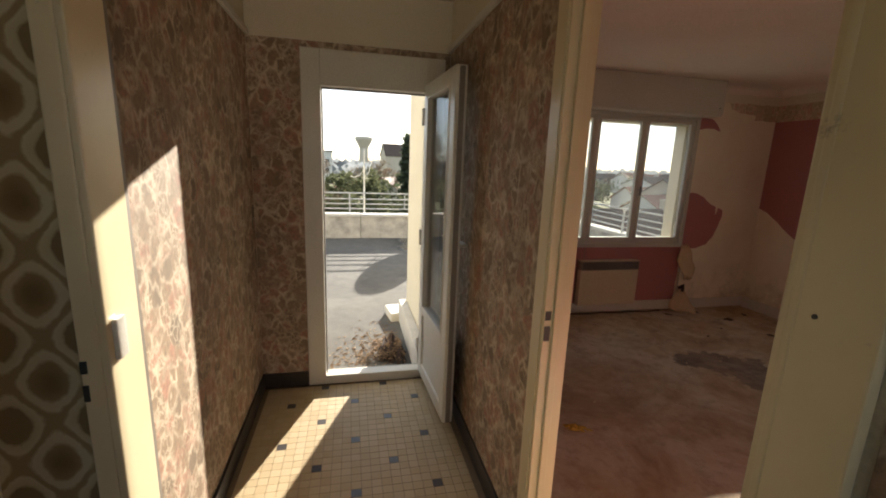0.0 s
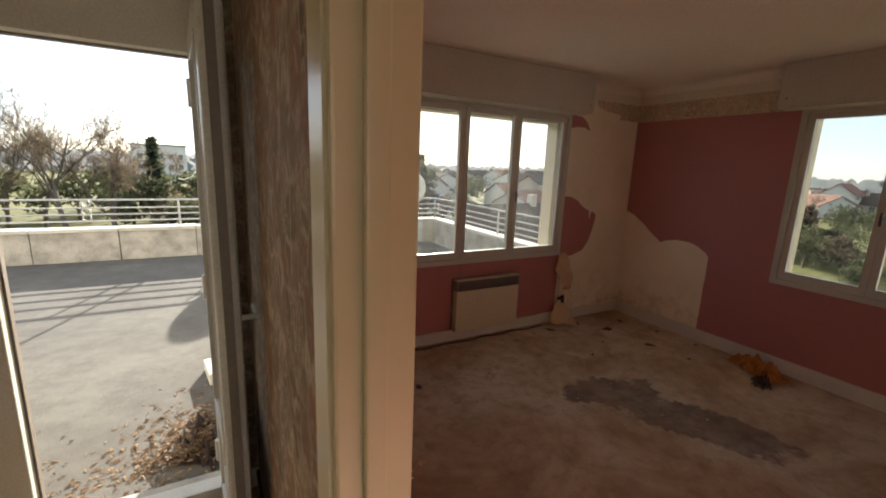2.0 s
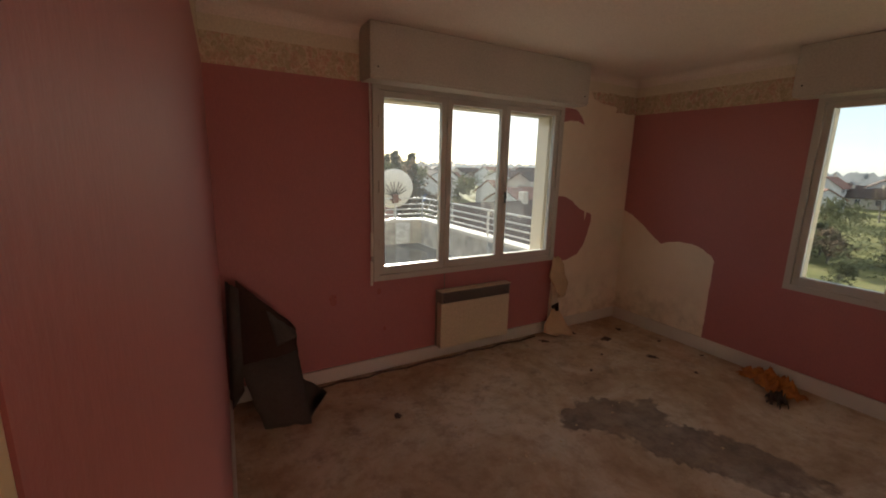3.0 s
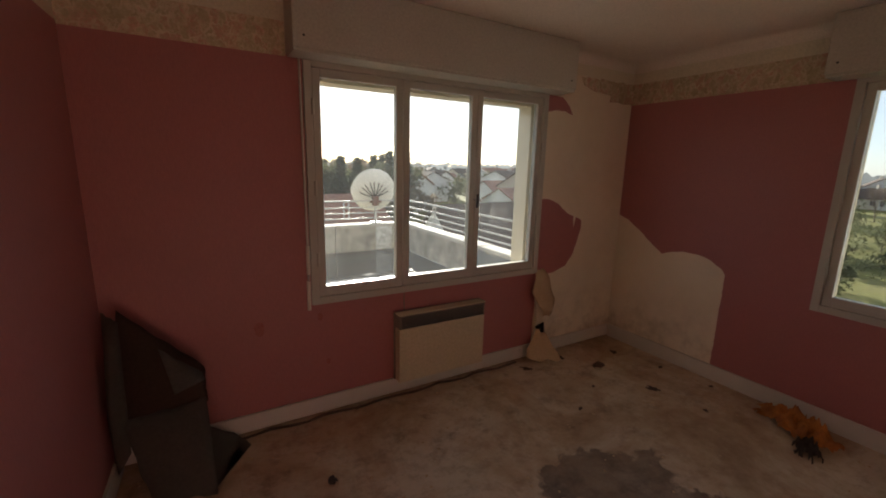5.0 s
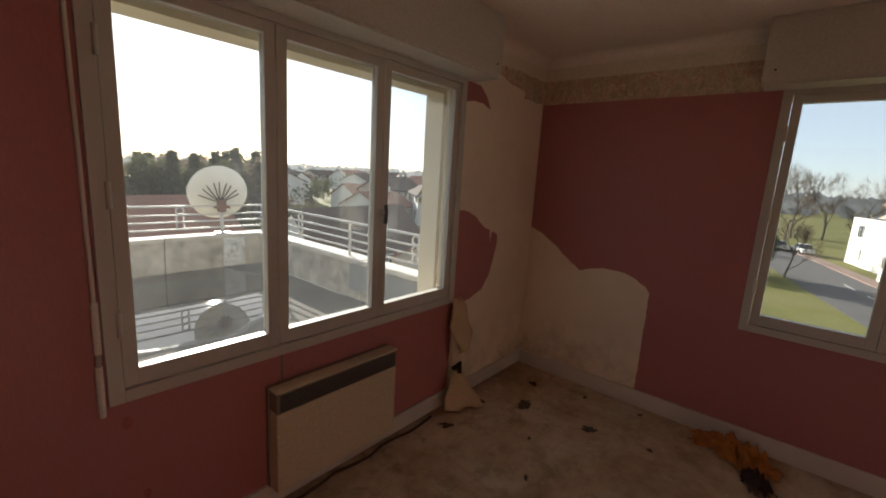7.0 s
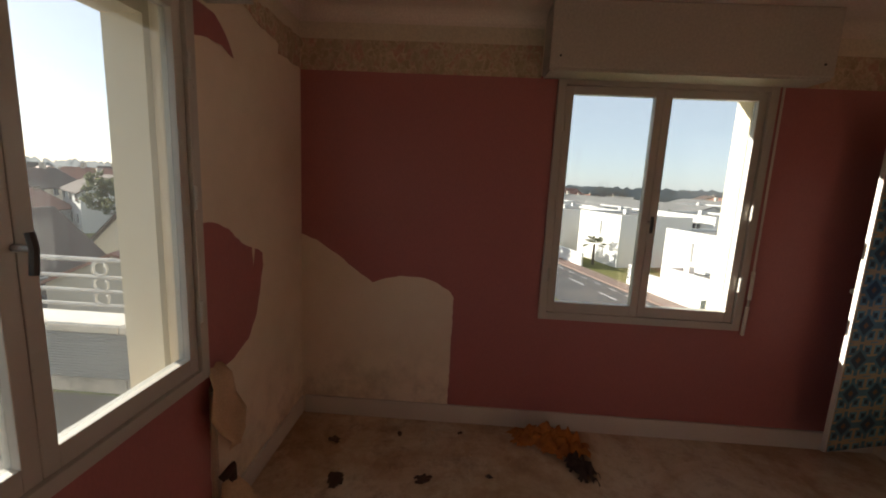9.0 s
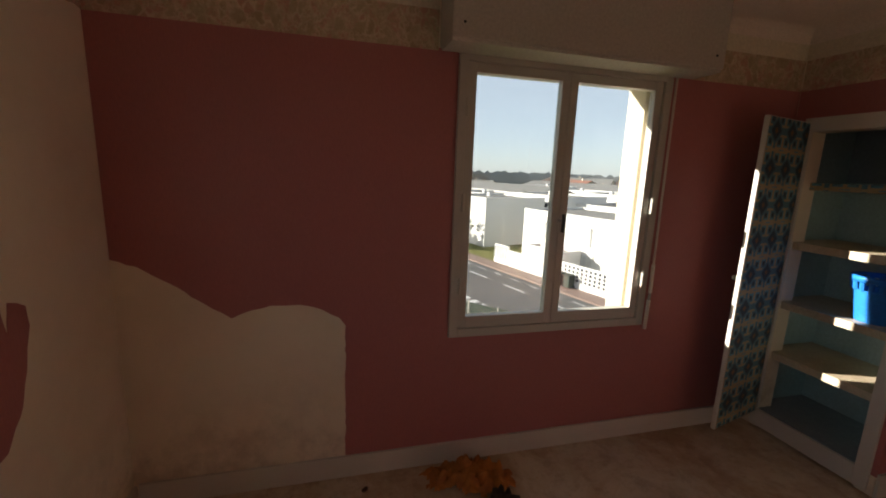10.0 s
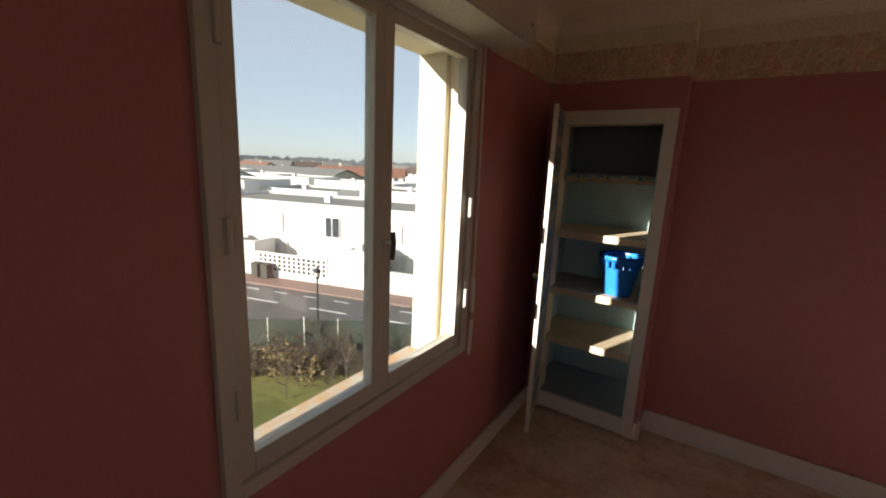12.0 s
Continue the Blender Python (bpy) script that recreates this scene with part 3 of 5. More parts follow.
setting("wall_paint_band_cupboard", sheet([[(CX0, 2.19), (E - 0.003, 2.19), (E - 0.003, CEIL), (CX0, CEIL)]], to_c), M["cream"], "cream painted band above the border", "wall")


def cove(name, a, b, inward):
    """A hollow moulding where wall meets ceiling."""
    bm, r, n = bmesh.new(), 0.07, 6
    prof = [(0.001, 0.0)] + [(r - r * math.cos(math.pi / 2 * i / n), -r + r * math.sin(math.pi / 2 * i / n)) for i in range(n + 1)]
    ends = [[bm.verts.new((p[0] + inward[0] * d, p[1] + inward[1] * d, CEIL - 0.001 + z)) for d, z in prof] for p in (a, b)]
    for i in range(len(prof)):
        j = (i + 1) % len(prof)
        bm.faces.new((ends[0][i], ends[0][j], ends[1][j], ends[1][i]))
    setting(name, bm, M["ceiling"], "plaster cove under the ceiling", "trim")


cove("trim_north", (0.85, N - 0.003), (E, N - 0.003), (0, -1))
cove("trim_east", (E - 0.003, 0.46), (E - 0.003, N), (-1, 0))
cove("trim_south", (0.73, S + 0.003), (CX0, S + 0.003), (0, 1))
cove("trim_cupboard", (CX0, 0.463), (E, 0.463), (0, 1))

# hall papers
paper_top = 2.125
setting("wallpaper_hall_west", sheet([[(1.37, 0.1), (HALL_N - 0.003, 0.1), (HALL_N - 0.003, paper_top), (1.37, paper_top)]], lambda u, d, z: (HALL_W + d, u, z)), M["hall"], "faded brown floral hall wallpaper", "wallpaper")
setting("wallpaper_hall_north", sheet([[(HALL_W + 0.003, 0.1), (DOOR[0], 0.1), (DOOR[0], paper_top), (HALL_W + 0.003, paper_top)], [(DOOR[0], DOOR[3]), (DOOR[1], DOOR[3]), (DOOR[1], paper_top), (DOOR[0], paper_top)], [(DOOR[1], 0.1), (west_hall(HALL_N) - 0.004, 0.1), (west_hall(HALL_N) - 0.004, paper_top), (DOOR[1], paper_top)]], lambda u, d, z: (u, HALL_N - d, z)), M["hall"], "brown floral hall wallpaper round the door", "wallpaper")
setting("wallpaper_hall_east", sheet([[(1.395, 0.1), (HALL_N - 0.003, 0.1), (HALL_N - 0.003, paper_top), (1.395, paper_top)]], lambda u, d, z: (west_hall(u) - d, u, z)), M["hall"], "brown floral hall wallpaper on the partition", "wallpaper")
setting("wallpaper_hall_south", sheet([[(-1.4, 0.1), (0.485, 0.1), (0.485, paper_top), (-1.4, paper_top)]], lambda u, d, z: (0.69 - d, u, z)), M["hall"], "brown floral hall wallpaper beside the room door", "wallpaper")
for _k, (_a, _b) in enumerate(((HALL_W + 0.003, HALL_W + 0.022), (west_hall(2) - 0.022, west_hall(2) - 0.003))):
    setting("trim_hall_%d" % (_k + 1), boxes((_a, _b, 1.34, HALL_N - 0.004, paper_top, paper_top + 0.03), bevel=0.004), M["white"], "off-white moulding above the hall wallpaper", "trim")
setting("baseboard_hall_1", boxes((HALL_W + 0.003, HALL_W + 0.015, 1.37, HALL_N - 0.003, 0, 0.1)), M["blackbase"], "black tiled plinth along the hall", "baseboard")
setting("baseboard_hall_2", boxes((HALL_W + 0.015, DOOR[0], HALL_N - 0.015, HALL_N - 0.003, 0, 0.1)), M["blackbase"], "black tiled plinth beside the door", "baseboard")
_bm = prism([(west_hall(1.33) - 0.014, 1.43), (west_hall(1.33) - 0.002, 1.43), (west_hall(2.8) - 0.002, 2.8), (west_hall(2.8) - 0.014, 2.8)], 0, 0.1)
setting("baseboard_hall_3", _bm, M["blackbase"], "black tiled plinth along the partition", "baseboard")
# room baseboards
setting("baseboard_north", boxes((0.86, 3.0, N - 0.018, N - 0.003, 0.012, 0.112), (3.0, E - 0.02, N - 0.018, N - 0.003, 0.012, 0.112), bevel=0.003), M["base"], "chipped pale grey baseboard", "baseboard")
setting("baseboard_east", boxes((E - 0.018, E - 0.003, 0.47, N - 0.02, 0.0, 0.112), bevel=0.003), M["base"], "chipped pale grey baseboard", "baseboard")
setting("baseboard_south", boxes((0.74, CX0 - 0.02, S + 0.003, S + 0.018, 0.0, 0.13), (CX0 - 0.018, CX0 - 0.003, S + 0.02, 0.46, 0.0, 0.13), bevel=0.003), M["base"], "chipped pale grey baseboard", "baseboard")
_bm = prism([(west_room(1.34) + 0.003, 1.34), (west_room(1.34) + 0.016, 1.34), (west_room(3.86) + 0.016, 3.86), (west_room(3.86) + 0.003, 3.86)], 0, 0.11)
setting("baseboard_west", _bm, M["base"], "chipped pale grey baseboard", "baseboard")


# ---- windows and doors ----
def ring(u0, u1, z0, z1, w, y0, y1, low=None):
    low = low or w
    return boxes((u0, u0 + w, y0, y1, z0, z1), (u1 - w, u1, y0, y1, z0, z1), (u0 + w, u1 - w, y0, y1, z0, z0 + low), (u0 + w, u1 - w, y0, y1, z1 - w, z1), bevel=0.003)


def window(name, m, u0, u1, z0, z1, sashes, handle_u, rod_u, label):
    """A casement window in its wall: u along the wall, y outwards."""
    w = thing(name, label, "window", m, kind="structure")
    part("window_frame", ring(u0, u1, z0, z1, 0.042, -0.022, 0.05), M["grey"], w)
    for a, b in sashes:
        s = part("sash", ring(a, b, z0 + 0.043, z1 - 0.043, 0.042, -0.008, 0.035, 0.06), M["grey"], w)
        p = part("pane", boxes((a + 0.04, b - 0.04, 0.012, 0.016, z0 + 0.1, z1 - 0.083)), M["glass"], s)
        # no shadow cast, so the pane's tint leaves the light indoors unchanged
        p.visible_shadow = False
    part("window_sill", boxes((u0 + 0.031, u1 - 0.031, 0.052, 0.29, z0 - 0.148, z0 - (0.055 if len(sashes) < 3 else 0.1)), bevel=0.004), M["sill"], w, "weathered stone outer sill with orange lichen")
    part("apron", boxes((u0, u1, 0.0, 0.05, z0 - 0.11, z0)), M["grey"], w)
    hz = (z0 + z1) / 2 - 0.08
    h = part("handle", tube(bmesh.new(), [(handle_u, -0.01, hz), (handle_u, -0.05, hz)], 0.008), M["steel"], w, "small metal espagnolette handle")
    part("grip", tube(bmesh.new(), [(handle_u, -0.05, hz + 0.035), (handle_u, -0.056, hz), (handle_u, -0.05, hz - 0.055)], 0.009), M["black"], h)
    for k in (0.2, 0.5, 0.82):
        for a in (sashes[0][0] - 0.004, sashes[-1][1] + 0.004):
            z = z0 + (z1 - z0) * k
            part("hinge", tube(bmesh.new(), [(a, -0.028, z - 0.04), (a, -0.028, z + 0.04)], 0.008), M["grey"], w)
    r = part("crank_rod", tube(bmesh.new(), [(rod_u, -0.025, z1 + 0.0), (rod_u + 0.004, -0.03, z0 + 0.35)], 0.006), M["base"], w, "pale crank rod of the roller shutter")
    part("crank_grip", tube(bmesh.new(), [(rod_u + 0.004, -0.03, z0 + 0.35), (rod_u + 0.002, -0.035, z0 + 0.19)], 0.010), M["white"], r)
    part("crank_joint", tube(bmesh.new(), [(rod_u + 0.002, -0.035, z0 + 0.19), (rod_u, -0.035, z0 + 0.15)], 0.007), M["steel"], r)
    part("crank_end", tube(bmesh.new(), [(rod_u, -0.035, z0 + 0.15), (rod_u, -0.03, z0 - 0.02)], 0.010), M["white"], r)
    return w


MN, ME = pose(0, N, 0), pose(E, 0, 0, 0, 0, -90)
window("window_1", MN, W1[0], W1[1], W1[2], W1[3], [(1.86, 2.385), (2.39, 2.92), (2.922, 3.485)], 2.915, 1.795, "grey painted wooden window with three casements")
window("window_2", ME, -W2[1], -W2[0], W2[2], W2[3], [(-2.44, -1.925), (-1.923, -1.395)], -1.925, -1.335, "grey painted wooden window with two casements")


def shutter_box(m, u0, u1, label):
    b = thing("shutter_box", label, "shutter box", m)
    part("casing", boxes((u0, u1, -0.20, -0.004, 2.035, CEIL - 0.002), bevel=0.006), M["box"], b)
    part("lower_board", boxes((u0 + 0.004, u1 - 0.004, -0.19, -0.026, 2.022, 2.036)), M["box"], b)
    for u in (u0 + 0.05, u1 - 0.05):
        part("screw", tube(bmesh.new(), [(u, -0.199, 2.09), (u, -0.203, 2.09)], 0.006), M["black"], b)


shutter_box(MN, 1.735, 3.60, "dull grey roller shutter box above the wide window")
shutter_box(ME, -2.575, -1.24, "dull grey roller shutter box above the east window")

# terrace door
d = thing("door_1", "white plastic terrace door standing open", "door", kind="structure")
y0, y1 = HALL_N - 0.012, HALL_N + 0.07
part("door_frame", boxes((DOOR[0], -0.08, y0, y1, 0, DOOR[3]), (0.55, DOOR[1], y0, y1, 0, DOOR[3]), (-0.08, 0.55, y0, y1, 1.89, DOOR[3]), (-0.08, 0.55, y0, y1, 0.0, 0.06), bevel=0.005), M["white"], d)
part("threshold", boxes((-0.08, 0.55, HALL_N + 0.072, HALL_N + 0.17, -0.05, 0.015), bevel=0.004), M["concrete"], d, "pale stone threshold")
part("rebate", boxes((-0.08, -0.072, y1 - 0.03, y1, 0.06, 1.89), (-0.072, 0.55, y1 - 0.03, y1, 1.882, 1.89), bevel=0.001), M["grille"], d, "dark rubber seal")
# open leaf, hinged on the partition side; local x along the leaf from the hinge
ml = Matrix.Translation((0.56, HALL_N - 0.02, 0)) @ Matrix.Rotation(radians(-86.5), 4, 'Z')
leaf = thing("door_leaf", "open white plastic door leaf with tall glass pane", "door", ml)
L = 0.63
part("leaf_frame", boxes((0, 0.085, -0.03, 0.03, 0.07, 1.93), (L - 0.085, L, -0.03, 0.03, 0.07, 1.93), (0.085, L - 0.085, -0.03, 0.03, 1.845, 1.93), (0.085, L - 0.085, -0.03, 0.03, 0.07, 0.15), (0.085, L - 0.085, -0.03, 0.03, 0.50, 0.56), bevel=0.008), M["white"], leaf)
part("bead", boxes((0.085, 0.1, -0.034, 0.034, 0.56, 1.845), (L - 0.1, L - 0.085, -0.034, 0.034, 0.56, 1.845), bevel=0.003), M["white"], leaf)
part("lower_panel", boxes((0.085, L - 0.085, -0.018, 0.018, 0.15, 0.50)), M["white"], leaf)
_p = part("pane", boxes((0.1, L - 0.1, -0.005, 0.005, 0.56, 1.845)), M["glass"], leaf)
# shadowless too: the tint dims only what is seen through it
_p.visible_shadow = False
_h = part("lock_plate", boxes((L - 0.06, L - 0.03, 0.03, 0.036, 0.92, 1.14), bevel=0.002), M["steel"], leaf)
part("lever", tube(bmesh.new(), [(L - 0.045, 0.036, 1.06), (L - 0.045, 0.08, 1.06), (L - 0.16, 0.085, 1.055)], 0.009), M["white"], _h)
for z in (0.25, 1.0, 1.75):
    part("hinge", tube(bmesh.new(), [(-0.012, -0.03, z - 0.05), (-0.012, -0.03, z + 0.05)], 0.011), M["white"], leaf)
part("edge_strip", boxes((L, L + 0.012, -0.012, 0.012, 0.08, 1.92)), M["grille"], leaf)

# room doorway: lining and casing on the partition's ends
jl = thing("door_2", "cream gloss-painted door lining of the room", "door frame", kind="structure")
part("jamb", boxes((0.68, 0.771, 1.316, 1.33, 0, 2.07), bevel=0.004), M["jamb"], jl)
part("stop", boxes((0.71, 0.735, 1.304, 1.316, 0, 2.07), bevel=0.003), M["jamb"], jl)
part("casing", prism([(0.676, 1.33), (0.689, 1.33), (0.689, 1.39), (0.676, 1.39)], 0, 2.14), M["jamb"], jl)
part("jamb", boxes((0.662, 0.81, 0.586, 0.6, 0, 2.07), bevel=0.004), M["jamb"], jl)
part("casing", boxes((0.664, 0.684, 0.495, 0.61, 0, 2.14), bevel=0.004), M["jamb"], jl)
part("head", boxes((0.662, 0.79, 0.601, 1.315, 2.04, 2.068), bevel=0.004), M["jamb"], jl)
for z0 in (0.93, 1.0):
    part("strike_plate", boxes((0.684, 0.703, 1.3135, 1.3165, z0, z0 + (0.03 if z0 > 0.95 else 0.05))), M["black"], jl, "black strike plate recess")
part("keyhole", tube(bmesh.new(), [(0.664, 0.565, 1.3), (0.6625, 0.565, 1.3)], 0.0035), M["black"], jl)

# side doorway in the hall's west wall
sl = thing("door_3", "cream gloss-painted lining of the side doorway", "door frame", kind="structure")
part("casing", boxes((HALL_W, HALL_W + 0.018, 1.205, 1.355, 0, 2.14), bevel=0.004), M["jamb"], sl)
part("jamb", boxes((HALL_W - 0.045, HALL_W, 1.205, 1.32, 0, 2.07), bevel=0.004), M["jamb"], sl)
# solid dark strip marking the groove beside the casing
part("casing_edge", boxes((HALL_W + 0.004, HALL_W + 0.016, 1.356, 1.372, 0, 2.14)), M["grille"], sl, "dark brown strip along the casing")
part("strike_plate", boxes((HALL_W - 0.043, HALL_W - 0.03, 1.201, 1.205, 0.97, 1.0), (HALL_W - 0.043, HALL_W - 0.032, 1.201, 1.205, 0.9, 0.94)), M["black"], sl, "black strike plate recess")
_sw = part("lock_keeper", boxes((HALL_W + 0.018, HALL_W + 0.03, 1.225, 1.265, 0.99, 1.09), bevel=0.003), M["white"], sl, "small white catch plate")
setting("wallpaper_side", sheet([[(-0.73, 0.1), (HALL_W - 0.047, 0.1), (HALL_W - 0.047, 2.3), (-0.73, 2.3)]], lambda u, dd, z: (u, 1.225 - dd, z)), M["medallion"], "old brown medallion wallpaper in the side room", "wallpaper")
setting("wall_side_pier", boxes((-0.95, -0.725, 1.15, 1.28, 0, 2.3), (-0.725, HALL_W - 0.047, 1.2252, 1.28, 0, 2.3)), M["cream"], "dull cream cupboard edge in the side room", "wall")


# ---- the room's things ----
# convector heater under the wide window
h = thing("heater", "beige wall convector with a brown top grille", "heater", pose(2.66, N - 0.004, 0.335))
part("body", boxes((-0.33, 0.33, -0.085, -0.02, -0.225, 0.14), bevel=0.006), M["heater"], h)
part("backplate", boxes((-0.335, 0.335, -0.02, 0.0, -0.228, 0.238), bevel=0.003), M["grille"], h)
g = part("grille", boxes((-0.33, 0.33, -0.085, -0.0205, 0.142, 0.232), bevel=0.005), M["grille"], h, "dark brown outlet grille")
for i in range(7):
    part("slat", boxes((-0.315, 0.315, -0.089, -0.0855, 0.15 + i * 0.011, 0.155 + i * 0.011)), M["black"], g)
part("trim_strip", boxes((-0.333, 0.333, -0.09, -0.02, 0.2325, 0.238)), M["heater"], h)
part("cable", tube(bmesh.new(), [(-0.26, -0.003, 0.36), (-0.262, -0.003, 0.30), (-0.26, -0.004, 0.24)], 0.004), M["grille"], h)

# torn strip of wallpaper hanging below the window corner
def hanging(name, rows, label, m=None):
    """A curled sheet from rows of (z, u left, u right, out left, out right)."""
    bm, n = bmesh.new(), 9
    grid = []
    for k, (z, a, b, da, db) in enumerate(rows):
        line = []
        for i in range(n):
            t = i / (n - 1)
            w = 0.012 * math.sin(7 * t + 2.2 * k)
            line.append(bm.verts.new((a + (b - a) * t, N - 0.006 - max(0.002, da + (db - da) * t + w), z + 0.008 * math.sin(9 * t + k))))
        grid.append(line)
    for A, B in zip(grid, grid[1:]):
        for i in range(n - 1):
            bm.faces.new((A[i], A[i + 1], B[i + 1], B[i]))
    ob = solid(name, bm, M["paperback"], label, "wallpaper strip", smooth=True)
    sm = ob.modifiers.new("thick", 'SOLIDIFY')
    sm.thickness = 0.002
    return ob


hanging("hanging_wallpaper", [(0.72, 3.53, 3.60, 0.004, 0.01), (0.66, 3.49, 3.66, 0.04, 0.02), (0.56, 3.45, 3.69, 0.07, 0.03), (0.48, 3.50, 3.71, 0.06, 0.04), (0.40, 3.58, 3.70, 0.05, 0.05), (0.34, 3.61, 3.69, 0.04, 0.05)], "torn wallpaper strip curling off the wall, tan underside")
hanging("fallen_wallpaper", [(0.235, 3.545, 3.60, 0.03, 0.05), (0.17, 3.49, 3.64, 0.05, 0.08), (0.11, 3.42, 3.67, 0.09, 0.11), (0.05, 3.40, 3.69, 0.10, 0.15), (0.012, 3.52, 3.68, 0.13, 0.19)], "tan torn wallpaper piece slumped on the baseboard")
_bm = bmesh.new()
for i, (u, z0, z1) in enumerate(((3.545, 0.13, 0.62), (3.558, 0.2, 0.55))):
    box(_bm, u, u + 0.006, N - 0.02, N - 0.006, z0, z1)
solid("cable_duct", _bm, M["cream"], "thin pale cable strips on bare plaster", "cable")
_bm = bmesh.new()
tube(_bm, [(3.56, N - 0.03, 0.24), (3.59, N - 0.06, 0.28), (3.60, N - 0.05, 0.22), (3.57, N - 0.04, 0.16)], 0.02, 7)
solid("dark_rag", _bm, M["darkcloth"], "dark brown rag caught in the torn paper", "rag")


def crumple(name, cx, cy, rx, ry, h, mat, label, category, seed, rot=0.0, res=46):
    """A crumpled cloth or paper heap lying on the floor."""
    rng = random.Random(seed)
    off = Vector((rng.uniform(0, 50), rng.uniform(0, 50), 0))
    bm, grid = bmesh.new(), {}
    for i in range(res):
        for j in range(res):
            u, v = (i / (res - 1)) * 2 - 1, (j / (res - 1)) * 2 - 1
            r = math.hypot(u, v)
            edge = 0.78 + 0.5 * noise.noise(Vector((math.atan2(v, u) * 1.3, seed, 0))) + 0.15 * noise.noise(Vector((u * 5, v * 5, seed)))
            if r < edge:
                k = noise.noise(Vector((u * 4.6, v * 4.6, 0)) + off)
                k2 = noise.noise(Vector((u * 13, v * 13, 4)) + off)
                z = max(0.003, h * (1 - (r / edge) ** 3) * (0.15 + abs(k) * 1.9 + 0.7 * abs(k2)) + 0.003)
                x, y = u * rx + 0.03 * k2 * rx, v * ry + 0.05 * k * ry
                grid[i, j] = bm.verts.new((cx + x * math.cos(rot) - y * math.sin(rot), cy + x * math.sin(rot) + y * math.cos(rot), z))
    for (i, j) in list(grid):
        q = [grid.get(p) for p in ((i, j), (i + 1, j), (i + 1, j + 1), (i, j + 1))]
        if all(q):
            bm.faces.new(q)
    for vtx in [v for v in bm.verts if not v.link_faces]:
        bm.verts.remove(vtx)
    return solid(name, bm, mat, label, category, smooth=True)


crumple("crumpled_cloth", 4.30, 2.39, 0.29, 0.13, 0.1, M["orange"], "crumpled orange cloth lying on the floor", "cloth", 4, 1.35)
crumple("dark_cloth", 4.1, 2.26, 0.17, 0.08, 0.05, M["darkcloth"], "dark brown cloth tail beside the orange cloth", "cloth", 8, 0.5, 24)
crumple("yellow_wrapper", 1.35, 2.09, 0.1, 0.035, 0.02, M["yellow"], "crumpled yellow wrapper on the screed", "wrapper", 12, -0.5, 24)
crumple("paper_scrap", 1.45, 2.62, 0.05, 0.03, 0.03, M["paperback"], "small torn tan paper scrap", "paper scrap", 14, 0.6, 18)
for k, (x, y, r) in enumerate(((3.90, 3.50, 0.09), (4.2, 3.6, 0.06), (3.95, 3.08, 0.07), (4.3, 3.25, 0.035), (3.72, 3.74, 0.06), (3.35, 3.72, 0.06), (3.3, 3.15, 0.03), (1.75, 3.3, 0.05), (4.35, 2.9, 0.03), (3.6, 3.3, 0.025), (4.0, 2.75, 0.03))):
    crumple("lino_flake", x, y, r, r * 0.6, 0.008, M["linoback"], "dark brown flake of old floor covering", "debris", 20 + k, k * 1.1, 14)
_rng = random.Random(5)
_v, _f = [], []
for k in range(260):
    x, y = _rng.uniform(0.9, 4.4), 3.9 - abs(_rng.gauss(0, 1.1))
    if y < 0.5 or y > 3.84:
        continue
    s, a = _rng.uniform(0.004, 0.013), _rng.uniform(0, 6.3)
    b = len(_v)
    for q in range(3):
        _v.append((x + s * math.cos(a + q * 2.1), y + s * math.sin(a + q * 2.1), 0.001))
    _v.append((x, y, s * 0.8))
    _f += [(b, b + 1, b + 3), (b + 1, b + 2, b + 3), (b + 2, b, b + 3)]
tagged(new("floor_crumbs", raw("floor_crumbs", _v, _f, M["paperback"])), "fine crumbs of plaster and paper on the floor", "debris", kind="stuff")
# frayed paper edge along the wide window's wall
_bm = bmesh.new()
tube(_bm, [(1.25 + 0.1 * i, N - 0.055 - 0.012 * math.sin(i * 1.7), 0.006 + 0.004 * math.sin(i * 2.3)) for i in range(22)], 0.008, 6)
solid("carpet_strip", _bm, M["linoback"], "dark gripper strip along the baseboard", "carpet strip")

# sheet of lino slumped in the corner
def patch(c00, c10, c11, c01, bulge=(0, 0, 0), n=10, ripple=0.006, seed=0.0):
    """A bent four-cornered sheet, 4 mm thick."""
    bm, c = bmesh.new(), [Vector(p) for p in (c00, c10, c11, c01)]
    rows = []
    for j in range(n + 1):
        v, row = j / n, []
        for i in range(n + 1):
            u = i / n
            p = c[0].lerp(c[1], u).lerp(c[3].lerp(c[2], u), v) + Vector(bulge) * math.sin(math.pi * u) ** 0.8 * math.sin(math.pi * v) ** 0.8
            w = ripple * noise.noise(Vector((u * 4, v * 4, seed)))
            row.append(bm.verts.new((p.x + w, p.y + w, max(0.005, p.z + w))))
        rows.append(row)
    for A, B in zip(rows, rows[1:]):
        for i in range(n):
            bm.faces.new((A[i], A[i + 1], B[i + 1], B[i]))
    bmesh.ops.solidify(bm, geom=bm.faces[:], thickness=0.004)
    return bm


lino = thing("lino_sheet", "bent grey lino sheet slumped against the corner wall", "lino sheet", pose(1.0, 3.7, 0))
part("rolled_edge", patch((-0.14, 0.06, 0.02), (-0.06, 0.0, 0.18), (-0.05, 0.03, 0.80), (-0.115, 0.09, 0.84), (-0.02, -0.07, 0), 12), M["lino"], lino, smooth=True)
part("folded_flap", patch((-0.08, 0.02, 0.31), (0.26, 0.04, 0.33), (0.255, 0.08, 0.50), (-0.06, 0.09, 0.84), (0.02, -0.06, 0.0), 14, 0.012, 3.0), M["linoback"], lino, "dark brown folded-over backing", True)
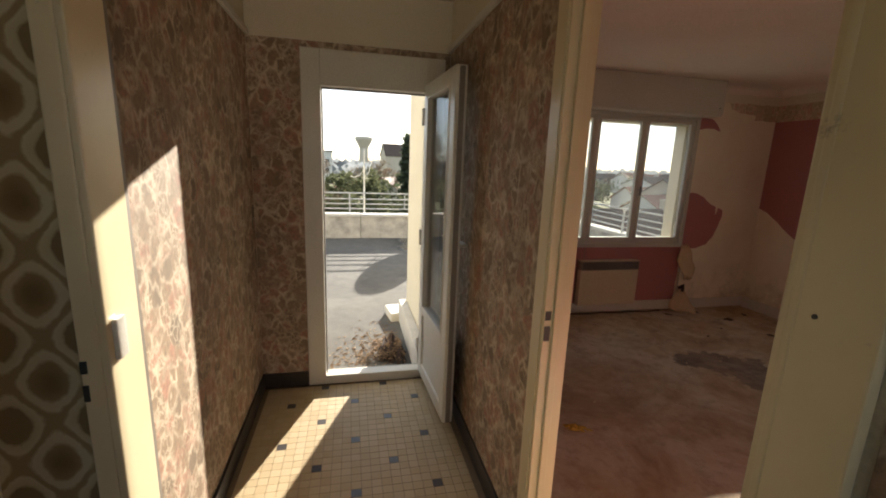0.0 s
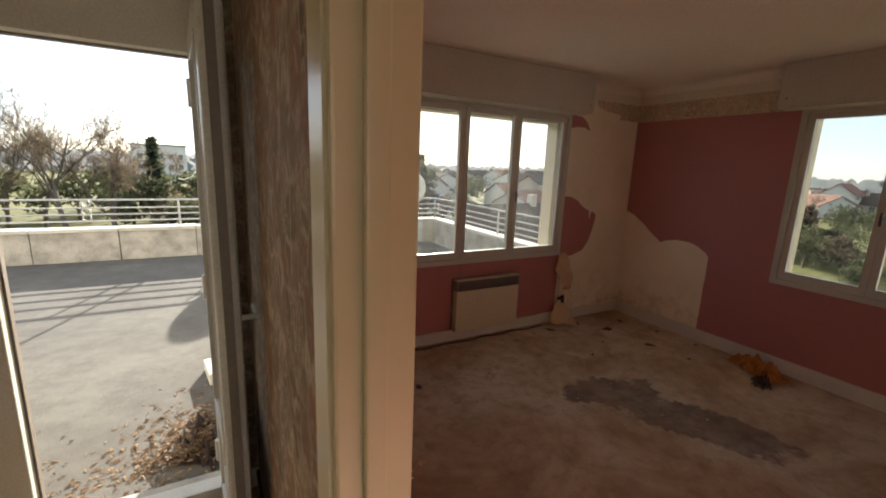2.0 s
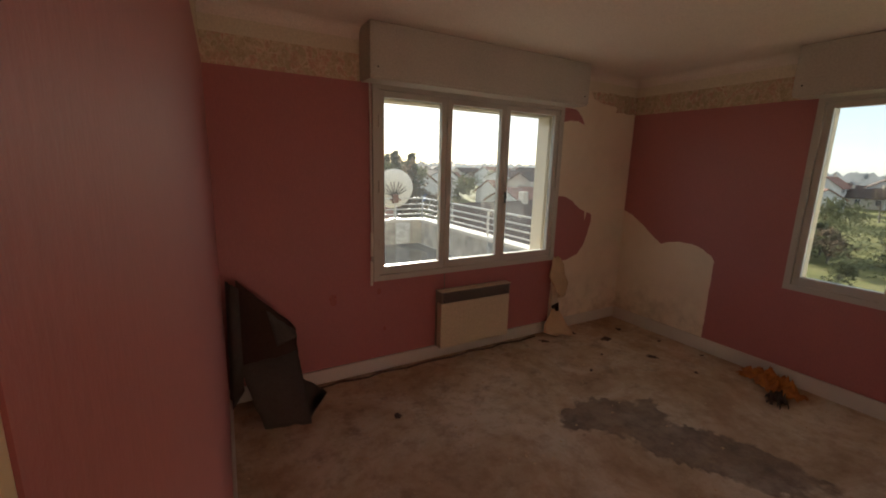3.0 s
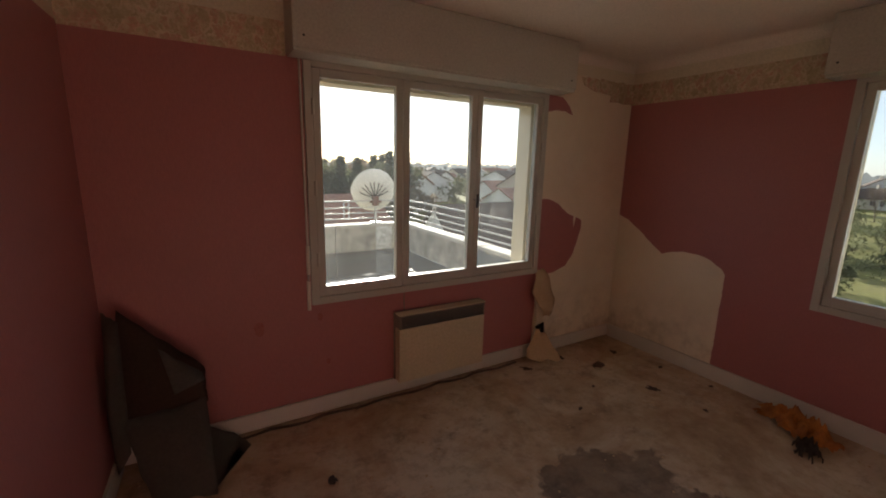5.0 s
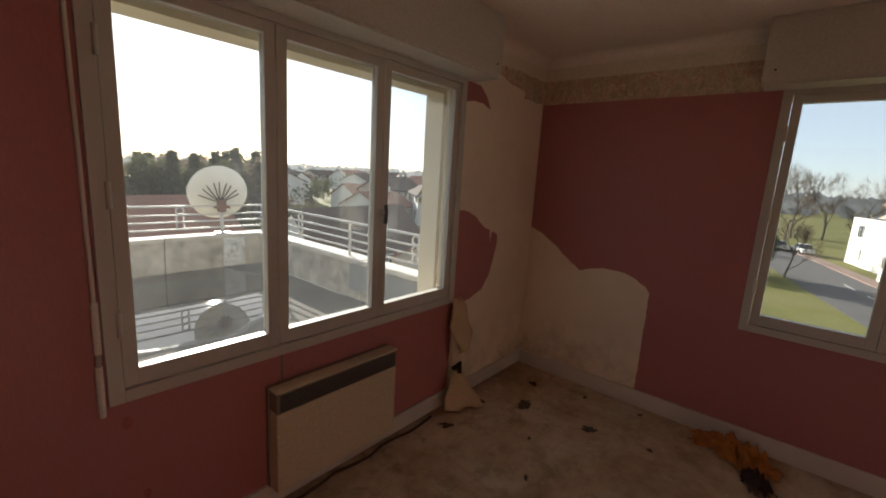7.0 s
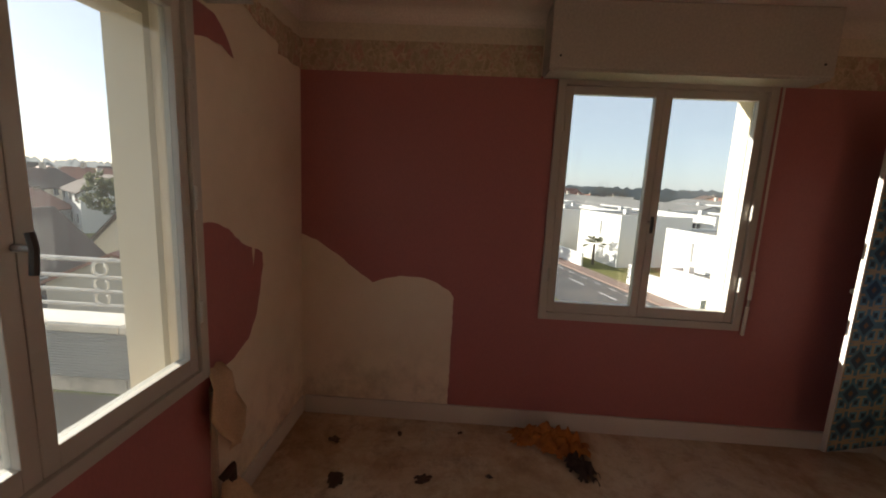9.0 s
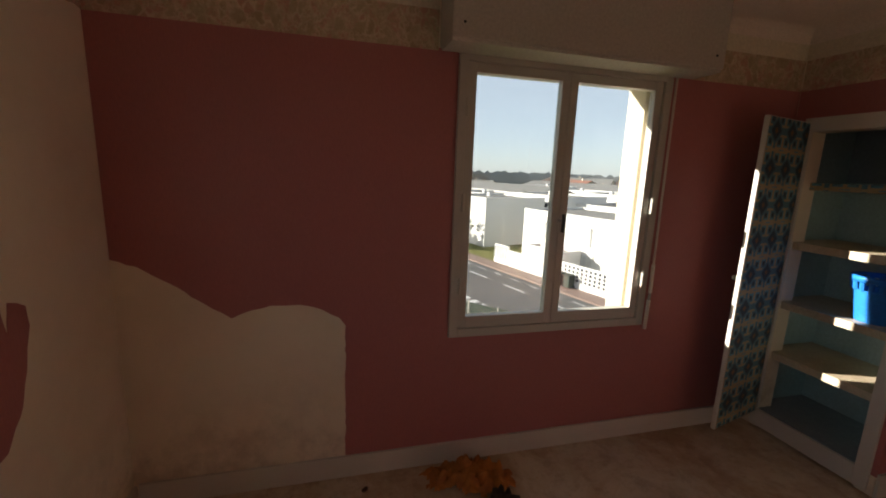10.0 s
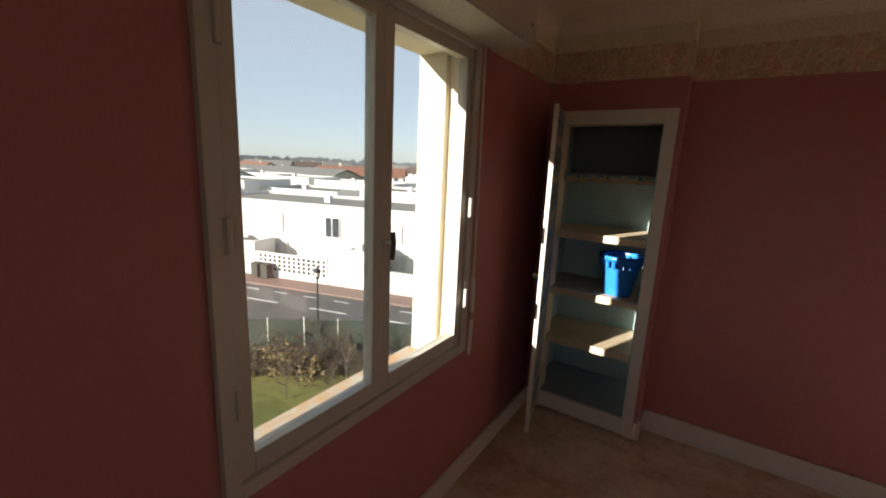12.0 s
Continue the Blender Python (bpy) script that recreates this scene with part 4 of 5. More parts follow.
part("torn_corner", patch((0.13, -0.02, 0.43), (0.255, 0.02, 0.455), (0.25, 0.03, 0.49), (0.085, 0.0, 0.66), (0.01, -0.02, 0.0), 8, 0.004, 5.0), M["lino"], lino, "grey-tan torn corner", True)
part("sheet", patch((0.02, -0.17, 0.006), (0.27, -0.24, 0.006), (0.255, 0.03, 0.36), (-0.08, 0.0, 0.34), (0.05, -0.02, 0.02), 14, 0.01, 7.0), M["lino"], lino, smooth=True)
part("floor_tongue", patch((0.24, -0.23, 0.006), (0.44, 0.06, 0.006), (0.38, 0.15, 0.03), (0.2, 0.06, 0.22), (0.0, 0.0, -0.05), 10, 0.006, 9.0), M["lino"], lino, smooth=True)

# ceiling light
cl = thing("ceiling_light", "small round frosted ceiling light", "lamp", pose(2.66, 1.95, CEIL))
part("base", lathe([(0.0, -0.0), (0.085, -0.0), (0.09, -0.012), (0.07, -0.03), (0.0, -0.03)], 28), M["white"], cl)
part("shade", lathe([(0.075, -0.03), (0.09, -0.045), (0.085, -0.065), (0.055, -0.085), (0.0, -0.092)], 28), M["bulbglass"], cl, smooth=True)

# wall cupboard with its open door
cb = thing("cupboard", "recessed wall cupboard with pale blue interior", "cupboard", pose(0, 0.46, 0))
part("casing", boxes((3.795, 3.855, 0.003, 0.02, 0.02, 1.875), (4.365, 4.405, 0.003, 0.02, 0.02, 1.875), (3.855, 4.365, 0.003, 0.02, 1.80, 1.875), (3.855, 4.365, 0.003, 0.02, 0.02, 0.125), bevel=0.003), M["base"], cb)
part("back", boxes((3.86, 4.45, -0.478, -0.465, 0.12, 1.85)), M["closet"], cb)
part("side", boxes((3.851, 3.862, -0.464, 0.0, 0.12, 1.85)), M["closet"], cb)
part("side", boxes((4.44, 4.452, -0.464, -0.1, 0.12, 1.85)), M["closet"], cb)
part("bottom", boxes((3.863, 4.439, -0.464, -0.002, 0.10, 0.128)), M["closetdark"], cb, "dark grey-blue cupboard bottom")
part("upper_lining", boxes((3.863, 4.439, -0.464, -0.45, 1.535, 1.85)), M["closetdark"], cb, "darker blue-grey back of the top compartment")
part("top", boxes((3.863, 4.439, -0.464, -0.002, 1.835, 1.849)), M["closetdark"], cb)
for z, dep in ((1.525, -0.06), (1.185, -0.02), (0.825, -0.02), (0.505, -0.02)):
    s = part("shelf", boxes((3.863, 4.439, -0.449, dep, z - 0.02, z), bevel=0.003), M["shelf"], cb)
    part("lip", boxes((3.863, 4.365, dep, dep + 0.012, z - 0.042, z + 0.001), bevel=0.002), M["shelf"] if z < 1.4 else M["maze"], s)
# door leaf, local x from the hinge
md = Matrix.Translation((4.385, 0.485, 0)) @ Matrix.Rotation(math.atan2(0.45, -0.115), 4, 'Z')
cd = part("door", boxes((0, 0.46, -0.011, 0.011, 0.11, 1.85), bevel=0.002), M["base"], cb, "open door lined with blue maze paper")
cd.matrix_local = pose(0, -0.46, 0) @ md
part("lining", boxes((0.008, 0.45, 0.0115, 0.014, 0.115, 1.845)), M["maze"], cd, "blue, orange and cream maze-patterned paper")
part("knob", lathe([(0.0, 0.0), (0.009, 0.0), (0.008, 0.012), (0.016, 0.02), (0.012, 0.032), (0.0, 0.034)], 16), M["base"], cd).matrix_local = pose(0.43, -0.011, 1.0, 90)
for z in (0.35, 1.6):
    part("hinge", tube(bmesh.new(), [(-0.004, 0.0, z - 0.04), (-0.004, 0.0, z + 0.04)], 0.008), M["steel"], cd)

# blue bucket
bk = thing("bucket", "bright blue plastic basket with slotted sides on a shelf", "bucket", pose(4.0, 0.315, 0.826))
_bm = bmesh.new()
rad = lambda z: 0.078 + z * 0.17
prof = [(0.0, 0.003), (rad(0.0), 0.0), (rad(0.0) + 0.002, 0.01), (rad(0.17), 0.17)]
lathe(prof, 36, _bm)
part("bowl", _bm, M["bluebucket"], bk, smooth=True)
_bm = bmesh.new()
for k in range(18):
    a = 2 * math.pi * k / 18
    pts = [(rad(z) * math.cos(a), rad(z) * math.sin(a), z) for z in (0.168, 0.19, 0.216)]
    part("bar", tube(bmesh.new(), pts, 0.0115, 6), M["bluebucket"], bk)
part("rim", lathe([(rad(0.21), 0.213), (rad(0.21) + 0.012, 0.211), (rad(0.21) + 0.014, 0.238), (rad(0.24), 0.242), (rad(0.21) - 0.003, 0.236), (rad(0.21), 0.213)], 36), M["bluebucket"], bk, smooth=True)
part("handle", tube(bmesh.new(), [(0.10 * math.cos(t), 0.10 * math.sin(t) * 0.6 - 0.075, 0.225 - 0.02 * math.sin(t)) for t in (math.pi * i / 12 for i in range(13))], 0.005), M["bluebucket"], bk)

# wall scuffs left by plasters
for u, z, r in ((1.53, 0.6, 0.035), (1.86, 0.62, 0.02), (1.9, 0.33, 0.015)):
    _bm = sheet([[(u + r * (0.8 + 0.3 * noise.noise(Vector((math.cos(a) * 2, math.sin(a) * 2, u)))) * math.cos(a), z + 1.2 * r * math.sin(a)) for a in (2 * math.pi * i / 20 for i in range(20))]], lambda uu, dd, z: (uu, N - 0.002 - dd, z), 0.0008)
    solid("wall_scuff", _bm, dirty("rubbed paper", (0.40, 0.14, 0.115), (0.34, 0.07, 0.065), 0.8, 0.9, 40), "pale rubbed spot on the red wallpaper", "scuff")


# ---- terrace ----
setting("terrace", boxes((-14, 4.63, HALL_N + 0.13, 9.0, -0.35, -0.1)), M["felt"], "grey roofing-felt terrace, wet in places", "terrace")
setting("building_below", boxes((-14, 4.63, -6, 9.0, -7, -0.36), (4.63, 4.744, -6, N, -7, -0.26)), M["render"], "cream rendered storeys below the terrace", "building")
PN, PE, PT = 8.78, 4.65, 0.40
par = thing("parapet_north", "stained concrete parapet along the terrace", "parapet", kind="structure")
x = -14.0
k = 0
while x < PE + 0.2:
    w = min(1.02, PE + 0.22 - x)
    part("panel", boxes((x + 0.006, x + w - 0.006, PN + 0.004 * (k % 3), PN + 0.2, -0.1, PT - 0.05), bevel=0.006), M["concrete"], par)
    part("coping_stone", boxes((x + 0.004, x + w - 0.004, PN - 0.03, PN + 0.24, PT - 0.05, PT + 0.004 * (k % 2)), bevel=0.008), M["coping"], par)
    x += w
    k += 1
par2 = thing("parapet_east", "whitish concrete parapet on the street side", "parapet", kind="structure")
y = N + 0.28
while y < PN - 0.05:
    w = min(1.02, PN - 0.035 - y)
    part("panel", boxes((PE + 0.004 * (k % 3), PE + 0.2, y + 0.005, y + w - 0.005, -0.1, PT - 0.05), bevel=0.006), M["concrete"], par2)
    part("coping_stone", boxes((PE - 0.03, PE + 0.24, y + 0.004, y + w - 0.004, PT - 0.05, PT + 0.004 * (k % 2)), bevel=0.008), M["coping"], par2)
    y += w
    k += 1

_bm, _n = bmesh.new(), 34
_lines = [[_bm.verts.new((PE - 0.012 - 0.005 * (i % 2), yy, 0.02 + 0.32 * i / _n)) for yy in (N + 0.29, 5.2, 6.4)] for i in range(_n + 1)]
for A, B in zip(_lines, _lines[1:]):
    for i in range(2):
        _bm.faces.new((A[i], A[i + 1], B[i + 1], B[i]))
bmesh.ops.solidify(_bm, geom=_bm.faces[:], thickness=0.003)
solid("corrugated_facing", _bm, dirty("dull zinc", (0.55, 0.55, 0.54), (0.38, 0.37, 0.35), 0.5, 0.5, 3, 60, 0.1, 0.3), "pale ribbed metal facing on the parapet", "cladding", "structure")


def railing(name, a, b, n, label):
    """Thin painted rails on posts between a and b, with stacked rings midway in each bay."""
    r = thing(name, label, "railing")
    a, b = Vector(a), Vector(b)
    for z in (0.10, 0.20, 0.30, 0.42):
        part("rail", tube(bmesh.new(), [a + Vector((0, 0, z)), b + Vector((0, 0, z))], 0.016 if z > 0.4 else 0.013, 6), M["railpaint"], r)
    for i in range(n + 1):
        p = a.lerp(b, i / n)
        part("post", tube(bmesh.new(), [p, p + Vector((0, 0, 0.43))], 0.018, 6), M["railpaint"], r)
        if i < n:
            q = a.lerp(b, (i + 0.5) / n)
            dv = (b - a).normalized()
            for zz in (0.15, 0.25, 0.36):
                part("ring", tube(bmesh.new(), [q + dv * 0.05 * math.cos(t) + Vector((0, 0, zz + 0.05 * math.sin(t))) for t in (2 * math.pi * j / 14 for j in range(15))], 0.012, 6), M["railpaint"], r)


M["railpaint"] = dirty("weathered rail paint", (0.5, 0.49, 0.47), (0.3, 0.25, 0.2), 0.5, 0.5, 6)
railing("railing_north", (-14, PN + 0.1, PT), (PE + 0.1, PN + 0.1, PT), 8, "weathered grey metal railing with ring ornaments")
railing("railing_east", (PE + 0.1, N + 0.35, PT), (PE + 0.1, PN + 0.1, PT), 2, "weathered grey metal railing with ring ornaments")


def dish(m, rr, pole, label):
    """A satellite dish seen from behind: reflector, ribs, mount and pole; local -y is its back."""
    s = thing("satellite_dish", label, "satellite dish", m)
    bm = lathe([(0.0, 0.0)] + [(rr * q, 0.16 * rr * 2 * q * q) for q in (0.2, 0.4, 0.6, 0.8, 1.0)] + [(rr * 1.01, 0.335 * rr), (rr * 0.98, 0.325 * rr)], 40)
    tilt = Matrix.Rotation(radians(-76), 4, 'X')
    bmesh.ops.transform(bm, matrix=tilt, verts=bm.verts[:])
    part("reflector", bm, M["dish"], s, smooth=True)
    for i in range(9):
        a = math.pi * (0.12 + 0.76 * i / 8) + (0 if i % 2 else 0.05)
        ends = [Vector((rr * q * math.cos(a), rr * (0.28 - 1.05 * q * math.sin(a)))) for q in (0.05, 0.4, 0.72)]
        pts = [tilt @ Vector((e.x, e.y, 0.32 * e.length_squared / rr - 0.014)) for e in ends]
        part("rib", tube(bmesh.new(), pts, 0.009, 5), M["black"], s)
    part("mount", boxes((-0.055, 0.055, -0.13, -0.01, -0.24, -0.07), bevel=0.01), M["rust"], s, "rusty mounting bracket")
    part("clamp", boxes((-0.11, 0.11, -0.10, -0.05, -0.19, -0.15), bevel=0.006), M["rust"], s)
    part("pole", tube(bmesh.new(), [(0, -0.07, -pole), (0, -0.07, -0.1)], 0.025), M["railpaint"], s)
    part("foot", boxes((-0.1, 0.1, -0.16, 0.02, -pole, -pole + 0.02)), M["railpaint"], s)


M["rust"] = dirty("rusty steel", (0.16, 0.07, 0.045), (0.08, 0.04, 0.03), 0.8, 0.6, 14)
dish(pose(4.15, PN + 0.17, 0.97, 0, 0, -10), 0.41, 0.565, "pale satellite dish on a short pole at the parapet")
dish(pose(1.72, PN + 0.17, 0.85, 0, 0, -10), 0.37, 0.445, "pale satellite dish on a short pole at the parapet")
mast = thing("antenna_mast", "thin white mast with looping cables at the railing", "mast", pose(0.36, PN + 0.27, PT - 0.05))
part("pole", tube(bmesh.new(), [(0, 0, 0), (0, 0, 1.35)], 0.022, 8, 0.012), M["white"], mast)
part("cable", tube(bmesh.new(), [(0.0, 0, 0.95), (-0.09, 0, 0.83), (-0.2, 0, 0.78), (-0.28, 0, 0.80)], 0.009, 6), M["white"], mast)
part("cable", tube(bmesh.new(), [(0.02, 0, 0.8), (0.1, 0, 0.9), (0.13, 0, 1.05)], 0.009, 6), M["white"], mast)
# foil flashing on the parapet and a white board by the wall
solid("foil_flashing", boxes((4.1, 4.42, PN - 0.012, PN - 0.002, -0.09, PT - 0.055), bevel=0.002), dirty("crinkled foil", (0.78, 0.78, 0.77), (0.25, 0.25, 0.24), 0.4, 0.9, 16, 30, 0.9, 0.25), "crinkled silver flashing on the parapet", "flashing")
solid("roof_board", boxes((-0.08, 0.08, -0.14, 0.14, 0, 0.09), bevel=0.01), M["white"], "white painted box by the outer wall", "box", m=pose(0.53, 4.25, -0.1, 0, 0, 8))
solid("wall_plinth", boxes((0.55, 0.628, 2.96, N + 0.27, -0.1, 0.12), bevel=0.01), M["coping"], "pale flashing at the wall's foot", "flashing", "structure")

_rng = random.Random(11)
_v, _f = [], []
for k in range(1500):
    if k % 5 < 3:
        x, y = 0.50 - abs(_rng.gauss(0, 0.2)), 3.25 + abs(_rng.gauss(0, 0.32))
    else:
        x, y = _rng.uniform(-0.9, 0.5), 3.0 + abs(_rng.gauss(0, 0.3))
    hz = max(0.0, 0.12 * (1 - math.hypot((x - 0.42) / 0.25, (y - 3.4) / 0.35)))
    s, a = _rng.uniform(0.009, 0.024), _rng.uniform(0, 6.3)
    b = len(_v)
    z = -0.097 + hz * _rng.uniform(0.3, 1)
    for dx, dy, dz in ((-1, 0, 0), (0, -0.45, 0.4), (1, 0, 0), (0, 0.45, 0.4)):
        _v.append((x + s * (dx * math.cos(a) - dy * math.sin(a)), y + s * (dx * math.sin(a) + dy * math.cos(a)), z + dz * s * _rng.uniform(0, 1)))
    _f += [(b, b + 1, b + 2), (b, b + 2, b + 3)]
tagged(new("fallen_leaves", raw("fallen_leaves", _v, _f, M["deadleaf"])), "brown dead leaves drifted at the door", "leaves", kind="stuff")
crumple("rotted_mound", 0.42, 3.42, 0.14, 0.3, 0.1, M["darkcloth"], "dark heap of rotted leaves", "soil", 31, 0.1, 24).location.z = -0.1

# ---- the town below ----
G = -7.0
_bm = bmesh.new()
_n = 40
_vs = [[_bm.verts.new((-900 + 1800 * i / _n, -900 + 1800 * j / _n, G)) for j in range(_n + 1)] for i in range(_n + 1)]
for i in range(_n):
    for j in range(_n):
        _bm.faces.new((_vs[i][j], _vs[i + 1][j], _vs[i + 1][j + 1], _vs[i][j + 1]))
setting("ground", _bm, M["grass"], "winter grass and gardens reaching the horizon", "ground")
ST = pose(29.59, -14.06, G, 0, 0, 15.8)  # along the street; local y towards the flat


def strip(name, x0, x1, y0, y1, z, mat, label, category, kind="structure", m=ST):
    return solid(name, boxes((x0, x1, y0, y1, 0.0, z)), mat, label, category, kind, m)


strip("road", -60, 120, 1.25, 8.3, 0.02, M["asphalt"], "grey asphalt street", "road")
strip("pavement", -60, 120, -0.42, 1.25, 0.14, M["redpave"], "reddish pavement before white houses", "pavement")
strip("pavement_near", -60, -4, 8.3, 9.2, 0.12, M["redpave"], "pavement on the near side of the street", "pavement")
strip("road_side", -3.5, 4.5, 8.3, 60, 0.018, M["asphalt"], "asphalt side street", "road")
_r = thing("road_marking", "white dashed road markings on the asphalt", "road marking", ST)
for i in range(16):
    part("dash", boxes((-41 + i * 4.6, -38.6 + i * 4.6, 3.65, 3.8, 0.022, 0.026)), M["paint"], _r)
for i in range(22):
    part("dash", boxes((-30 + i * 2.2, -29 + i * 2.2, 2.0, 2.1, 0.022, 0.026)), M["paint"], _r)
_r = thing("zebra_crossing", "white zebra crossing stripes", "road marking", ST)
for i in range(6):
    part("stripe", boxes((-1.9 + i * 0.95, -1.4 + i * 0.95, 8.0, 10.6, 0.022, 0.026)), M["paint"], _r)


def opening(parent, x, y, z, w, h, out=-1, name="window", fill="pane"):
    """A window on a wall facing local y (out = -1: towards -y)."""
    o = part(name, boxes((x - w / 2 - 0.08, x + w / 2 + 0.08, y + out * 0.05 - 0.04, y + out * 0.05 + 0.04, z - 0.08, z + h + 0.08)), M["whitewall"], parent)
    part("pane", boxes((x - w / 2, x + w / 2, y + out * 0.1 - 0.02, y + out * 0.1 + 0.02, z, z + h)), M[fill], o)
    part("mullion", boxes((x - 0.03, x + 0.03, y + out * 0.13 - 0.015, y + out * 0.13 + 0.015, z, z + h)), M["whitewall"], o)


def flat_house(u, v, w, dep, h, label):
    """A white cubic house: local +y faces the street."""
    hs = thing("white_house", label, "house", ST @ pose(u, v, 0), "flat-roofed white houses")
    part("wall", boxes((0, w, -dep, 0, 0, h)), M["whitewall"], hs)
    part("roof", boxes((0.25, w - 0.25, -dep + 0.25, -0.25, h, h + 0.03)), M["gravelroof"], hs, "grey gravel flat roof")
    part("parapet", boxes((0, w, -0.22, 0, h, h + 0.25), (0, w, -dep, -dep + 0.22, h, h + 0.25), (0, 0.22, -dep + 0.22, -0.22, h, h + 0.25), (w - 0.22, w, -dep + 0.22, -0.22, h, h + 0.25)), M["whitewall"], hs)
    n = max(1, int(w // 4.2))
    for i in range(n):
        opening(hs, w * (i + 0.5) / n, 0, h - 2.1, 1.1, 1.4, 1, fill="blind" if (i + int(w)) % 3 else "pane")
        if h > 4.5:
            opening(hs, w * (i + 0.4) / n, 0, 0.9, 0.9, 1.2, 1, fill="blind")
    part("roof_vent", boxes((w * 0.6, w * 0.6 + 0.5, -dep * 0.5, -dep * 0.5 + 0.5, h + 0.03, h + 0.6)), M["whitewall"], hs)
    return hs


rr = random.Random(3)
flat_house(-16, -3.4, 25, 8, 5.0, "white cubic house with flat gravel roof")
flat_house(16.6, -4.4, 8, 9, 5.4, "white cubic house with flat gravel roof")
flat_house(27, -3.0, 9, 8, 5.2, "white cubic house with flat gravel roof")
flat_house(39, -3.0, 11, 8, 5.8, "white cubic house with flat gravel roof")
flat_house(-34, -3.0, 16, 8, 5.4, "white cubic house with flat gravel roof")
for r in range(3):
    for i in range(9):
        flat_house(-48 + i * 13 + rr.uniform(-2, 2), -16 - 12 * r + rr.uniform(-1.5, 1.5), rr.uniform(7, 12), rr.uniform(6, 9), rr.uniform(4.4, 5.8), "white cubic house in the rows behind")
# garden walls with pierced blocks
for u0, u1, hgt in ((-17, -5.0, 1.5), (1.1, 7.4, 1.5), (17, 24, 1.4), (27, 35, 1.4)):
    gw = thing("garden_wall", "low white garden wall with pierced blocks", "wall", ST)
    part("wall", boxes((u0, u1, -0.6, -0.42, 0, hgt), bevel=0.02), M["whitewall"], gw)
    part("coping", boxes((u0 - 0.05, u1 + 0.05, -0.66, -0.36, hgt, hgt + 0.08)), M["whitewall"], gw)
for u0, u1 in ((-4.9, 1.0), (7.5, 9.5)):
    gw = thing("pierced_wall", "white garden wall of pierced blocks", "wall", ST)
    part("wall", boxes((u0, u1, -0.6, -0.42, 0, 1.9)), M["whitewall"], gw)
    for i in range(int((u1 - u0) / 0.4)):
        for j in range(4):
            # the wall is solid: dark plates on its face stand for shaded holes
            part("hole", boxes((u0 + 0.15 + i * 0.4, u0 + 0.36 + i * 0.4, -0.425, -0.41, 0.65 + j * 0.3, 0.85 + j * 0.3)), M["pane"], gw)
flat_house(1.5, -0.9, 4.2, 2.2, 2.2, "small white flat-roofed porch")
flat_house(-8.5, -0.7, 2.4, 2.2, 2.4, "small white flat-roofed porch")
for u in (-0.2, 0.6):
    b = thing("wheelie_bin", "grey-green wheelie bin on the pavement", "bin", ST @ pose(u, -0.05, 0.14))
    part("body", boxes((-0.28, 0.28, -0.3, 0.3, 0.05, 0.95), bevel=0.04), M["greenmesh"], b)
    part("lid", boxes((-0.3, 0.3, -0.32, 0.33, 0.96, 1.03), bevel=0.02), M["greenmesh"], b)
    part("wheel", tube(bmesh.new(), [(-0.3, -0.28, 0.1), (0.3, -0.28, 0.1)], 0.1, 10), M["black"], b)


def gable_house(x, y, rot, w, dep, h, rh, wall, roof, label, group="gabled houses", base=G):
    hs = thing("house", label, "house", pose(x, y, base, 0, 0, rot), group)
    bm = boxes((-w / 2, w / 2, -dep / 2, dep / 2, 0, h))
    for sx in (-w / 2 + 0.01, w / 2 - 0.01):
        a = [bm.verts.new(p) for p in ((sx, -dep / 2, h), (sx, dep / 2, h), (sx, 0, h + rh))]
        bm.faces.new(a)
    part("wall", bm, M[wall], hs)
    bm = bmesh.new()
    t, o = 0.16, 0.35
    for sg in (-1, 1):
        pts = [(0, h + rh), (sg * (dep / 2 + o), h - rh * o / (dep / 2)), (sg * (dep / 2 + o), h - rh * o / (dep / 2) + t), (0, h + rh + t)]
        A = [bm.verts.new((-w / 2 - o, yy, z)) for yy, z in pts]
        B = [bm.verts.new((w / 2 + o, yy, z)) for yy, z in pts]
        bm.faces.new(A)
        bm.faces.new(B[::-1])
        for i in range(4):
            bm.faces.new((A[i], A[(i + 1) % 4], B[(i + 1) % 4], B[i]))
    rf = part("roof", bm, M[roof], hs)
    part("chimney", boxes((w * 0.25, w * 0.25 + 0.6, -0.3, 0.3, h + rh * 0.5, h + rh + 0.9)), M["beigewall"], rf)
    n = max(2, int(w // 3.5))
    for i in range(n):
        for out in (-1, 1):
            opening(hs, -w / 2 + w * (i + 0.5) / n, out * dep / 2, 1.0, 1.0, 1.2, out)
            if h > 4.5:
                opening(hs, -w / 2 + w * (i + 0.5) / n, out * dep / 2, 3.7, 1.0, 1.1, out)
    return hs


gable_house(22, 29, 5, 11, 7.5, 1.6, 3.8, "whitewall", "slate", "white house with a steep dark slate roof")
gable_house(35, 26, -15, 9, 7, 2.6, 2.6, "beigewall", "slate", "beige house with a dark roof")
gable_house(24, 20.5, 15, 6, 6, 2.7, 1.4, "beigewall", "terracotta", "small beige outbuilding with a tiled roof")
gable_house(68, 59, -50, 17, 8, 2.9, 1.9, "whitewall", "slate", "white bungalow with a dark brown roof")
gable_house(12.8, 43, 10, 8.5, 8, 2.6, 2.6, "beigewall", "terracotta", "house with a hipped reddish roof")
rr = random.Random(9)
